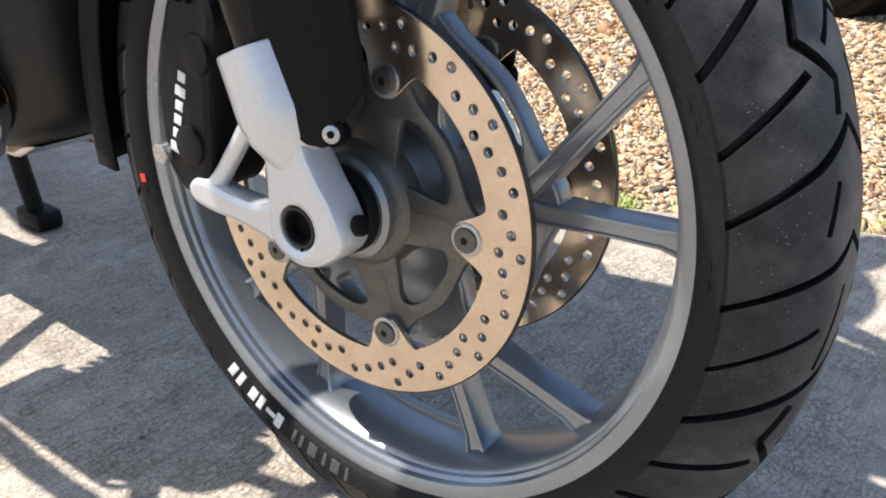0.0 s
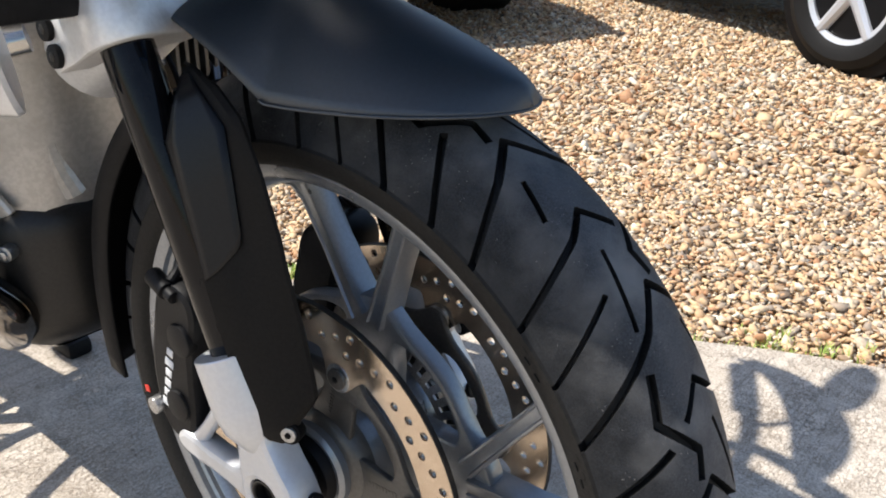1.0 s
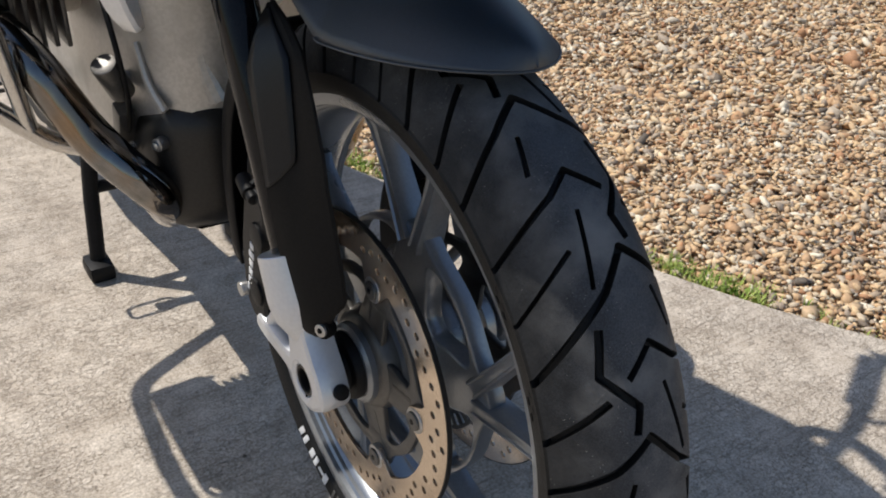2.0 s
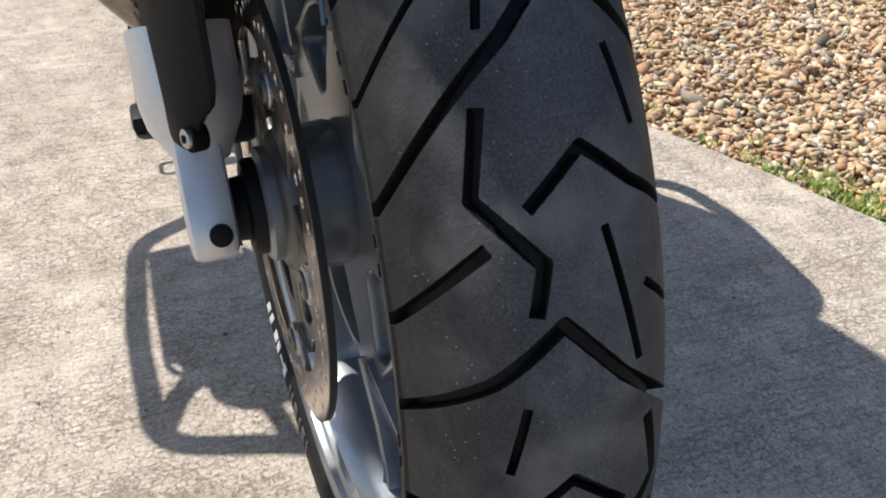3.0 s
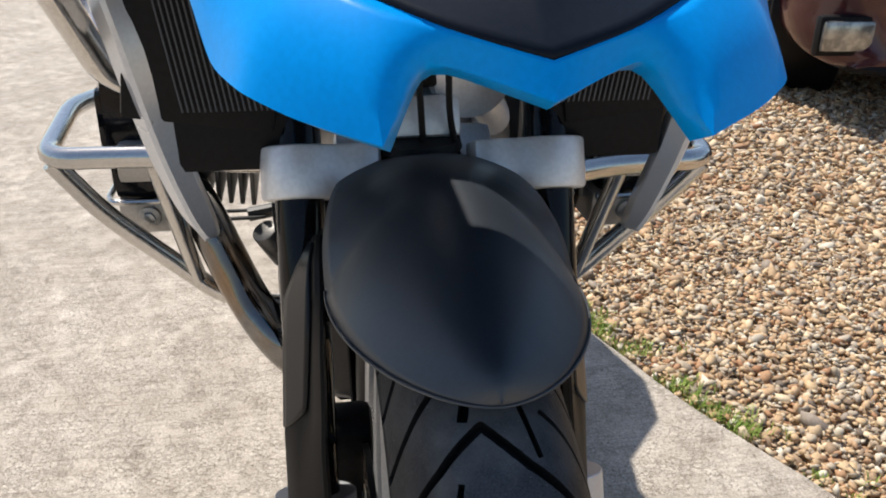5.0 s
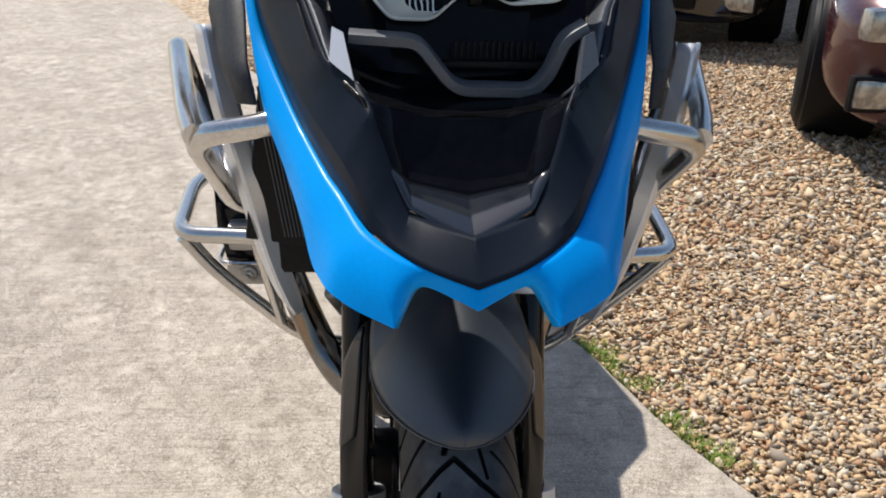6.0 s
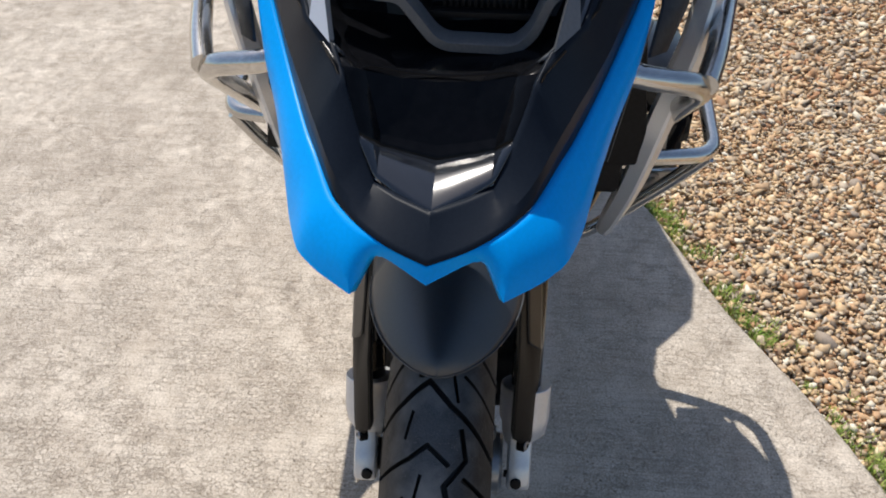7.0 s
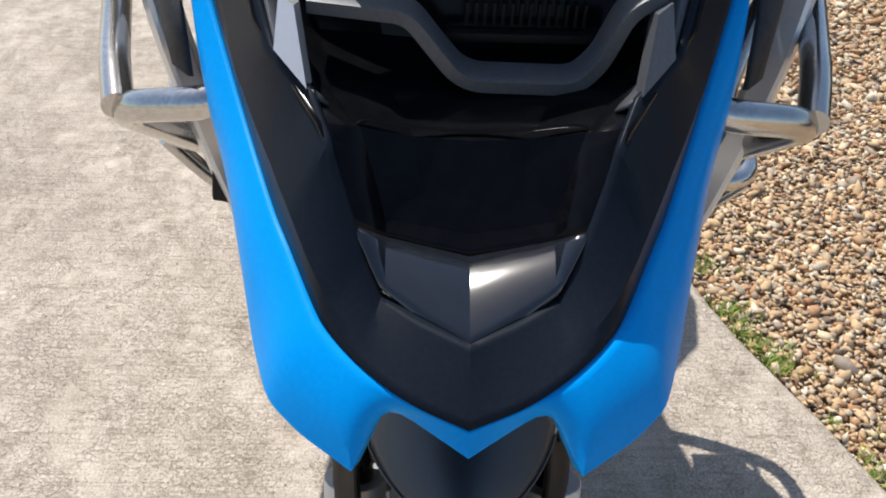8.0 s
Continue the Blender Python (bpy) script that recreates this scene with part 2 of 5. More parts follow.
    out = times(out, pits, 0.85)
    speck = n.new("ShaderNodeTexVoronoi")
    speck.inputs["Scale"].default_value = 42
    l.new(co.outputs["Object"], speck.inputs["Vector"])
    dots = broken(ramp_of(speck.outputs["Distance"], 0.09, 0.15, (0.0, 0.0, 0.0), (1.0, 1.0, 1.0)), 60, 0.42, 0.47)
    out = times(out, ramp_of(dots, 0.0, 1.0, (0.42, 0.40, 0.37), (1.0, 1.0, 1.0)), 0.8)
    # broom lines
    mp = n.new("ShaderNodeMapping")
    mp.inputs["Rotation"].default_value = (0, 0, radians(12))
    mp.inputs["Scale"].default_value = (150, 6, 10)
    l.new(co.outputs["Object"], mp.inputs["Vector"])
    broom = noise_at(1.0, 5, 0.65, mp.outputs["Vector"])
    out = times(out, ramp_of(broom.outputs["Fac"], 0.36, 0.50, (0.78, 0.765, 0.75), (1.0, 1.0, 1.0)), 0.8)
    # weathered patches, a hand wide and an arm long
    mottle = noise_at(11, 7, 0.68)
    out = times(out, ramp_of(mottle.outputs["Fac"], 0.36, 0.58, (0.84, 0.82, 0.80), (1.0, 1.0, 1.0)), 0.85)
    streak = noise_at(1.7, 6, 0.7)
    out = times(out, ramp_of(streak.outputs["Fac"], 0.38, 0.60, (0.84, 0.83, 0.82), (1.0, 1.0, 1.0)), 0.8)
    # a few oil drips
    drip = n.new("ShaderNodeTexVoronoi")
    drip.inputs["Scale"].default_value = 3.2
    l.new(co.outputs["Object"], drip.inputs["Vector"])
    out = times(out, ramp_of(drip.outputs["Distance"], 0.010, 0.030, (0.35, 0.33, 0.30), (1.0, 1.0, 1.0)), 0.8)
    l.new(out, b.inputs["Base Color"])
    h = n.new("ShaderNodeMath")
    h.operation = "MULTIPLY_ADD"
    h.inputs[1].default_value = 0.8
    l.new(broom.outputs["Fac"], h.inputs[0])
    hollow = times(times(pits, coarse, 0.8), fine_lines, 0.6)
    l.new(hollow, h.inputs[2])
    h2 = n.new("ShaderNodeMath")
    h2.operation = "MULTIPLY_ADD"
    h2.inputs[1].default_value = 0.5
    l.new(sand.outputs["Fac"], h2.inputs[0])
    l.new(h.outputs[0], h2.inputs[2])
    bp = n.new("ShaderNodeBump")
    bp.inputs["Strength"].default_value, bp.inputs["Distance"].default_value = 0.8, 0.002
    l.new(h2.outputs[0], bp.inputs["Height"])
    l.new(bp.outputs["Normal"], b.inputs["Normal"])
    return m


def stone_material(name, spread):
    m = bpy.data.materials.new(name)
    m.use_nodes = True
    n, l = m.node_tree.nodes, m.node_tree.links
    b = n["Principled BSDF"]
    b.inputs["Roughness"].default_value = 0.7
    b.inputs["Specular IOR Level"].default_value = 0.3
    ramp = n.new("ShaderNodeValToRGB")
    els = ramp.color_ramp.elements
    tones = [(0.0, (0.13, 0.11, 0.09)), (0.10, (0.50, 0.33, 0.19)), (0.28, (0.66, 0.48, 0.28)), (0.40, (0.40, 0.21, 0.11)), (0.51, (0.56, 0.40, 0.24)), (0.63, (0.31, 0.255, 0.205)),
             (0.75, (0.76, 0.60, 0.39)), (0.88, (0.44, 0.365, 0.28)), (1.0, (0.78, 0.71, 0.56))]
    while len(els) < len(tones):
        els.new(0.5)
    for e, (p, c) in zip(els, tones):
        e.position, e.color = p, (*c, 1)
    co = n.new("ShaderNodeTexCoord")
    no = n.new("ShaderNodeTexNoise")
    no.inputs["Scale"].default_value, no.inputs["Detail"].default_value = 180, 5
    l.new(co.outputs["Object"], no.inputs["Vector"])
    if spread == "island":
        geo = n.new("ShaderNodeNewGeometry")
        fac = geo.outputs["Random Per Island"]
    else:
        vor = n.new("ShaderNodeTexVoronoi")
        vor.inputs["Scale"].default_value = 45
        l.new(co.outputs["Object"], vor.inputs["Vector"])
        sep = n.new("ShaderNodeSeparateColor")
        l.new(vor.outputs["Color"], sep.inputs["Color"])
        fac = sep.outputs["Red"]
        bp = n.new("ShaderNodeBump")
        bp.invert = True
        bp.inputs["Strength"].default_value, bp.inputs["Distance"].default_value = 1.0, 0.012
        l.new(vor.outputs["Distance"], bp.inputs["Height"])
        l.new(bp.outputs["Normal"], b.inputs["Normal"])
    l.new(fac, ramp.inputs["Fac"])
    if spread == "cells":
        for e in els:
            e.color = tuple(0.85 * c for c in e.color[:3]) + (1,)
    mx = n.new("ShaderNodeMixRGB")
    mx.blend_type, mx.inputs["Fac"].default_value = "OVERLAY", 0.35
    l.new(ramp.outputs["Color"], mx.inputs["Color1"])
    l.new(no.outputs["Fac"], mx.inputs["Color2"])
    l.new(mx.outputs["Color"], b.inputs["Base Color"])
    return m


M_CONCRETE = concrete_material()
M_STONE = stone_material("gravel_stones", "island")
M_GRAVELBED = stone_material("gravel_bed", "cells")
M_GRASS = material("grass_blades", (0.22, 0.33, 0.05), (0.42, 0.50, 0.13), 0.6, 0, 20)


# ---- mesh helpers ----
def mesh_object(name, verts, faces, mat, parent=None, label="", smooth=True, angle=35):
    me = bpy.data.meshes.new(name)
    me.from_pydata([tuple(v) for v in verts], [], [tuple(f) for f in faces])
    me.materials.append(mat)
    if smooth:
        me.shade_smooth()
        if angle:
            me.set_sharp_from_angle(angle=radians(angle))
    ob = new(name, me)
    if parent:
        ob.parent = parent
    if label:
        tagged(ob, label)
    return ob


def part(name, bm, mat, parent, label="", angle=35):
    """One bmesh as one mesh object under a thing or part."""
    me = bpy.data.meshes.new(name)
    bmesh.ops.recalc_face_normals(bm, faces=bm.faces)
    bm.to_mesh(me)
    bm.free()
    me.materials.append(mat)
    me.shade_smooth()
    me.set_sharp_from_angle(angle=radians(angle))
    ob = new(name, me)
    ob.parent = parent
    if label:
        tagged(ob, label)
    return ob


def merge(bm, m=None, verts=(), faces=()):
    """Adds vertices and faces to a bmesh, moved by m."""
    vs = [bm.verts.new((m @ Vector(v)) if m else v) for v in verts]
    for f in faces:
        try:
            bm.faces.new([vs[i] for i in f])
        except ValueError:
            pass
    return vs


def ring_faces(rows, cols, close_u=True, close_v=False):
    fs = []
    for i in range(rows if close_v else rows - 1):
        for j in range(cols if close_u else cols - 1):
            a, b2 = i % rows, (i + 1) % rows
            c, d = j, (j + 1) % cols
            fs.append((a * cols + c, a * cols + d, b2 * cols + d, b2 * cols + c))
    return fs


def lathe(bm, profile, segs=64, m=None, closed=True):
    """Turns a profile of (radius, height along y) round the y axis."""
    vs = []
    for r, h in profile:
        for k in range(segs):
            a = 2 * math.pi * k / segs
            vs.append((r * math.cos(a), h, r * math.sin(a)))
    merge(bm, m, vs, ring_faces(len(profile), segs, True, closed))


def cyl(bm, a, b, r0, r1=None, segs=24, round_=0.0):
    """A capped cylinder or cone from a to b, its rims rounded."""
    a, b = Vector(a), Vector(b)
    d = b - a
    ln = d.length
    r1 = r0 if r1 is None else r1
    e = round_ or min(r0, r1, ln) * 0.12
    prof = [(0.0001, 0), (r0 - e, 0), (r0 - e * 0.3, e * 0.3), (r0, e), (r1, ln - e), (r1 - e * 0.3, ln - e * 0.3), (r1 - e, ln), (0.0001, ln)]
    q = d.to_track_quat("Y", "Z").to_matrix().to_4x4()
    lathe(bm, prof, segs, Matrix.Translation(a) @ q, closed=False)


def fillet(points, radius=0.03, steps=6):
    """A path whose corners are rounded."""
    ps = [Vector(p) for p in points]
    out = [ps[0]]
    for p0, p1, p2 in zip(ps, ps[1:], ps[2:]):
        a, b = (p0 - p1), (p2 - p1)
        r = min(radius, a.length * 0.45, b.length * 0.45)
        a, b = p1 + a.normalized() * r, p1 + b.normalized() * r
        for k in range(steps + 1):
            t = k / steps
            out.append(a.lerp(p1, t).lerp(p1.lerp(b, t), t))
    out.append(ps[-1])
    return out


def sweep(bm, path, radius, segs=16, caps=True):
    """A tube along a path; radius is a number or one for each point."""
    ps = [Vector(p) for p in path]
    rs = radius if isinstance(radius, (list, tuple)) else [radius] * len(ps)
    up = None
    vs = []
    for i, p in enumerate(ps):
        d = (ps[min(i + 1, len(ps) - 1)] - ps[max(i - 1, 0)]).normalized()
        if up is None:
            up = d.orthogonal().normalized()
        up = (up - d * up.dot(d)).normalized()
        w = d.cross(up)
        for k in range(segs):
            a = 2 * math.pi * k / segs
            vs.append(p + (up * math.cos(a) + w * math.sin(a)) * rs[i])
    fs = ring_faces(len(ps), segs)
    if caps:
        fs += [tuple(range(segs))[::-1], tuple(range((len(ps) - 1) * segs, len(ps) * segs))]
    merge(bm, None, vs, fs)


def box(bm, size, m=None, bevel=0.004):
    """A block with bevelled edges, centred on m."""
    t = bmesh.new()
    bmesh.ops.create_cube(t, size=1.0, matrix=Matrix.Diagonal((*size, 1)))
    if bevel:
        bmesh.ops.bevel(t, geom=list(t.edges), offset=min(bevel, min(size) * 0.4), segments=2, affect="EDGES", profile=0.6)
    merge(bm, m, [v.co.copy() for v in t.verts], [[v.index for v in f.verts] for f in t.faces])
    t.free()


def prism(bm, outline, y0, y1, bevel=0.003, holes=()):
    """A plate with its outline in x and z, between y0 and y1, with holes and bevelled rims."""
    cu = bpy.data.curves.new("outline", "CURVE")
    cu.dimensions, cu.fill_mode = "2D", "BOTH"
    cu.extrude = max(0.0001, abs(y1 - y0) / 2 - bevel)
    cu.bevel_depth, cu.bevel_resolution = bevel, 1
    cu.offset = -bevel
    for loop in (outline, *holes):
        sp = cu.splines.new("POLY")
        sp.points.add(len(loop) - 1)
        for q, (x, z) in zip(sp.points, loop):
            q.co = (x, z, 0, 1)
        sp.use_cyclic_u = True
    ob = bpy.data.objects.new("outline", cu)
    scene.collection.objects.link(ob)
    me = bpy.data.meshes.new_from_object(ob.evaluated_get(bpy.context.evaluated_depsgraph_get()))
    m = Matrix.Translation((0, (y0 + y1) / 2, 0)) @ Matrix.Rotation(radians(90), 4, "X")
    merge(bm, m, [v.co.copy() for v in me.vertices], [list(f.vertices) for f in me.polygons])
    bpy.data.objects.remove(ob)
    bpy.data.curves.remove(cu)
    bpy.data.meshes.remove(me)


def circle(r, n=24, cx=0.0, cz=0.0):
    return [(cx + r * math.cos(2 * math.pi * k / n), cz + r * math.sin(2 * math.pi * k / n)) for k in range(n)]


def spline(points, n):
    """n points evenly spaced in parameter along a smooth curve through the points."""
    P = [Vector(p) for p in points]
    out = []
    for k in range(n):
        u = k / (n - 1) * (len(P) - 1)
        i = min(int(u), len(P) - 2)
        t = u - i
        p0, p1, p2, p3 = P[max(i - 1, 0)], P[i], P[i + 1], P[min(i + 2, len(P) - 1)]
        out.append(0.5 * (2 * p1 + (p2 - p0) * t + (2 * p0 - 5 * p1 + 4 * p2 - p3) * t * t + (3 * p1 - p0 - 3 * p2 + p3) * t ** 3))
    return out


def shell(name, grid, mat, parent, label="", thick=0.004, angle=40, flip=False):
    """A sheet through rows of points, given thickness."""
    rows, cols = len(grid), len(grid[0])
    fs = ring_faces(rows, cols, close_u=False)
    if flip:
        fs = [f[::-1] for f in fs]
    ob = mesh_object(name, [p for r in grid for p in r], fs, mat, parent, label, True, angle)
    so = ob.modifiers.new("thickness", "SOLIDIFY")
    so.thickness, so.offset = thick, -1
    return ob


def mirrored(points):
    return [(x, -y, z) for x, y, z in points]


# ---- ground ----
def edge_y(x):
    """Where the concrete ends and the gravel begins."""
    return 0.885 + 0.41 * x + 0.012 * math.sin(3.1 * x + 0.4) + 0.007 * math.sin(11 * x)


def build_ground():
    bm = bmesh.new()
    merge(bm, None, [(-600, -600, -0.027), (600, -600, -0.027), (600, 600, -0.027), (-600, 600, -0.027)], [(0, 1, 2, 3)])
    me = bpy.data.meshes.new("ground")
    bm.to_mesh(me)
    bm.free()
    me.materials.append(M_GRAVELBED)
    tagged(new("ground", me), "brown and cream gravel ground beside the concrete", "ground", kind="structure")
    # the slab, its rim slightly rounded and uneven
    xs = [-14 + 0.05 * k for k in range(0, 361)]
    top, lip, low, back = [], [], [], []
    for x in xs:
        w = 0.006 * noise.noise((x * 9, 0, 3)) + 0.004 * noise.noise((x * 31, 5, 3))
        lip.append((x, edge_y(x) + w, -0.008))
        top.append((x, edge_y(x) + w - 0.012, 0))
        low.append((x, edge_y(x) + w + 0.004, -0.09))
        back.append((x, -9.0, 0))
    n = len(xs)
    fs = []
    for a in (0, 1, 2):
        fs += [(a * n + k, a * n + k + 1, (a + 1) * n + k + 1, (a + 1) * n + k) for k in range(n - 1)]
    ob = mesh_object("pavement", back + top + lip + low, fs, M_CONCRETE, None, "", True, 30)
    tagged(ob, "pale weathered broomed concrete slab under the motorcycle", "pavement", kind="structure")


def build_gravel():
    """Loose stones, thickest beside the slab."""
    rng = np.random.default_rng(7)
    t = bmesh.new()
    bmesh.ops.create_icosphere(t, subdivisions=1, radius=1.0)
    base = np.array([v.co[:] for v in t.verts])
    tri = np.array([[v.index for v in f.verts] for f in t.faces])
    t.free()

    def scatter(name, x0, x1, depth0, depth1, step, size, label):
        xs = np.arange(x0, x1, step)
        ds = np.arange(depth0, depth1, step)
        gx, gd = np.meshgrid(xs, ds)
        gx = gx.ravel() + rng.normal(0, step * 0.35, gx.size)
        gd = gd.ravel() + rng.normal(0, step * 0.35, gd.size)
        ey = np.array([edge_y(x) for x in gx])
        gy = ey + 0.012 + gd
        keep = gd > -0.006
        gx, gy = gx[keep], gy[keep]
        k = gx.size
        s = size * np.exp(rng.normal(0, 0.34, k))
        r = np.stack([s * rng.uniform(0.8, 1.6, k), s * rng.uniform(0.55, 1.0, k), s * rng.uniform(0.28, 0.55, k)], 1)
        sh = base[None] * (1 + rng.uniform(-0.38, 0.34, (k, base.shape[0], 1)))
        v = sh * r[:, None, :]
        a = rng.uniform(0, 2 * np.pi, k)
        tl = rng.normal(0, 0.55, k)
        c, s2 = np.cos(tl), np.sin(tl)
        v = np.stack([v[..., 0] * c[:, None] - v[..., 2] * s2[:, None], v[..., 1], v[..., 0] * s2[:, None] + v[..., 2] * c[:, None]], 2)
        c, s2 = np.cos(a), np.sin(a)
        v = np.stack([v[..., 0] * c[:, None] - v[..., 1] * s2[:, None], v[..., 0] * s2[:, None] + v[..., 1] * c[:, None], v[..., 2]], 2)
        z = -0.020 + rng.uniform(-0.002, 0.010, k)
        v += np.stack([gx, gy, z], 1)[:, None, :]
        f = (tri[None] + (np.arange(k) * base.shape[0])[:, None, None]).reshape(-1, 3)
        me = bpy.data.meshes.new(name)
        v = v.reshape(-1, 3)
        me.vertices.add(len(v))
        me.vertices.foreach_set("co", v.ravel())
        me.loops.add(f.size)
        me.loops.foreach_set("vertex_index", f.ravel().astype(np.int32))
        me.polygons.add(len(f))
        me.polygons.foreach_set("loop_start", np.arange(0, f.size, 3, dtype=np.int32))
        me.polygons.foreach_set("loop_total", np.full(len(f), 3, dtype=np.int32))
        me.update(calc_edges=True)
        me.materials.append(M_STONE)
        tagged(new(name, me), label, "gravel", kind="stuff")

    scatter("gravel", -1.6, 0.75, 0.0, 1.0, 0.0098, 0.0075, "loose brown, ochre and cream pea gravel beside the slab")
    scatter("far_gravel", -5.2, 1.2, 0.95, 4.2, 0.0185, 0.0108, "sunlit loose brown and cream gravel of the yard")
    scatter("yard_gravel", -5.2, -1.6, 0.0, 0.98, 0.0130, 0.0092, "loose brown gravel along the concrete slab")
    scatter("front_gravel", 0.75, 1.8, 0.0, 0.98, 0.016, 0.0105, "loose brown gravel along the concrete slab")


def build_grass():
    """Tufts that grow in the seam of slab and gravel."""
    rng = random.Random(4)
    clumps = []
    for x0, x1, amount in ((-1.12, -0.88, 70), (-0.80, -0.60, 75), (-0.38, -0.14, 100), (-0.5, -0.40, 8), (0.05, 0.22, 22), (-1.75, -1.3, 50), (-0.1, 0.05, 6)):
        for _ in range(amount):
            x = rng.uniform(x0, x1)
            clumps.append((x, edge_y(x) + 0.004 + abs(rng.gauss(0, 0.048)) * (0.6 + 0.8 * noise.noise((x * 14, 0, 0)) ** 2)))
    vs, fs = [], []
    for cx, cy in clumps:
        for _ in range(9):
            x, y = cx + rng.gauss(0, 0.008), cy + rng.gauss(0, 0.008)
            h, a, w = rng.uniform(0.010, 0.026), rng.uniform(0, 6.28), rng.uniform(0.0009, 0.0018)
            bx, by = math.cos(a) * h * 0.6, math.sin(a) * h * 0.6
            px, py = -math.sin(a) * w, math.cos(a) * w
            k = len(vs)
            z = -0.02
            vs += [(x - px, y - py, z), (x + px, y + py, z), (x + bx * 0.4 + px * 0.8, y + by * 0.4 + py * 0.8, z + h * 0.7),
                   (x + bx * 0.4 - px * 0.8, y + by * 0.4 - py * 0.8, z + h * 0.7), (x + bx, y + by, z + h)]
            fs += [(k, k + 1, k + 2, k + 3), (k + 3, k + 2, k + 4)]
    ob = mesh_object("grass", vs, fs, M_GRASS, None, "", True, 0)
    tagged(ob, "short green grass tufts along the slab's edge", "grass", kind="stuff")


build_ground()
build_gravel()
build_grass()

# ---- the motorcycle ----
AXLE = Vector((0.0, 0.003, 0.318))
bike = tagged(new("motorcycle"), "blue and black adventure motorcycle with steel crash bars, on its stand", "motorcycle")
# tread: radius, half width, drop at the shoulder and its power, place of its middle and of the pattern's middle
TYRE_R, TREAD_W, TREAD_D, TREAD_E, TREAD_Y, PATTERN_Y = 0.328, 0.0592, 0.0525, 3.24, 0.0025, -0.0049


def tread_pattern():
    """Grooves of one half pitch: angle in degrees, place across in millimetres, width."""
    return [
        ([(-9.2, -64), (-3.5, -30.5), (0.3, -5.2), (-4.1, 18.3), (-14.4, 66)], 3.1),
        ([(14.5, -24.8), (8.9, -31.0), (4.3, -10.3), (1.0, -15.1)], 3.1),
        ([(-1.3, -64), (5.7, -28.1)], 3.0),
        ([(7.8, -14.3), (11.2, 8.7), (8.6, 27.3), (3.2, 66)], 2.6),
        ([(6.1, 14.1), (-3.4, 25.5)], 1.8),
        ([(1.8, 30.1), (-5.7, 66)], 1.9),
        ([(-5.2, -20.2), (-10.5, -27.2)], 1.9),
    ]


def tread_section():
    """Across the tread: arc length, place across and drop, from the middle to beyond the shoulder."""
    y = np.linspace(-TREAD_W, TREAD_W, 2001)
    drop = TREAD_D * np.abs(y / TREAD_W) ** TREAD_E
    arc = np.concatenate([[0], np.cumsum(np.hypot(np.diff(y), np.diff(drop)))])
    return arc - arc[1000], y, drop


def groove_distance(theta, across):
    """Millimetres to the nearest groove's edge (inside: minus) at an angle in degrees and an arc length across, and the way out of it."""
    u = np.mod(theta - 20.4, 45.0)
    best = np.full(theta.shape, 9.0)
    wx, wy = np.zeros(theta.shape), np.zeros(theta.shape)
    scale = math.pi / 180 * TYRE_R * 1000
    arc, yy, _ = tread_section()

    def arc_at(mm):
        y = mm / 1000 + PATTERN_Y
        return 1000 * (float(np.interp(y, yy, arc)) + (0 if abs(y) < TREAD_W else math.copysign(abs(y) - TREAD_W, y)))
    for half in (0, 1):
        sg = -1 if half else 1
        for line, w in tread_pattern():
            for i, ((a0, m0), (a1, m1)) in enumerate(zip(line, line[1:])):
                for shift in (-45.0, 0.0, 45.0):
                    p = np.array([(a0 + 22.5 * half + shift) * scale, arc_at(sg * m0 + 5.5 * half)])
                    q = np.array([(a1 + 22.5 * half + shift) * scale, arc_at(sg * m1 + 5.5 * half)])
                    if max(p[0], q[0]) < -12 or min(p[0], q[0]) > 45 * scale + 12:
                        continue
                    d = q - p
                    ln = math.hypot(d[0], d[1])
                    d = d / ln
                    x, y = u * scale - p[0], across * 1000 - p[1]
                    along = x * d[0] + y * d[1]
                    t = np.clip(along, 0, ln)
                    ex, ey = x - t * d[0], y - t * d[1]
                    h = np.hypot(ex, ey) + 1e-6
                    gap, nx, ny = h - w, ex / h, ey / h
                    # a groove's own ends are cut square; its bends stay round
                    flank = d[0] * y - d[1] * x
                    for past, free, way in ((-along, i == 0, -1), (along - ln, i == len(line) - 2, 1)):
                        if free:
                            zone = past > -w
                            over = past > np.abs(flank) - w
                            gap = np.where(zone, np.maximum(np.abs(flank) - w, past), gap)
                            nx = np.where(zone, np.where(over, way * d[0], -np.sign(flank) * d[1]), nx)
                            ny = np.where(zone, np.where(over, way * d[1], np.sign(flank) * d[0]), ny)
                    near = gap < best
                    best = np.where(near, gap, best)
                    wx, wy = np.where(near, nx, wx), np.where(near, ny, wy)
    return best, wx, wy


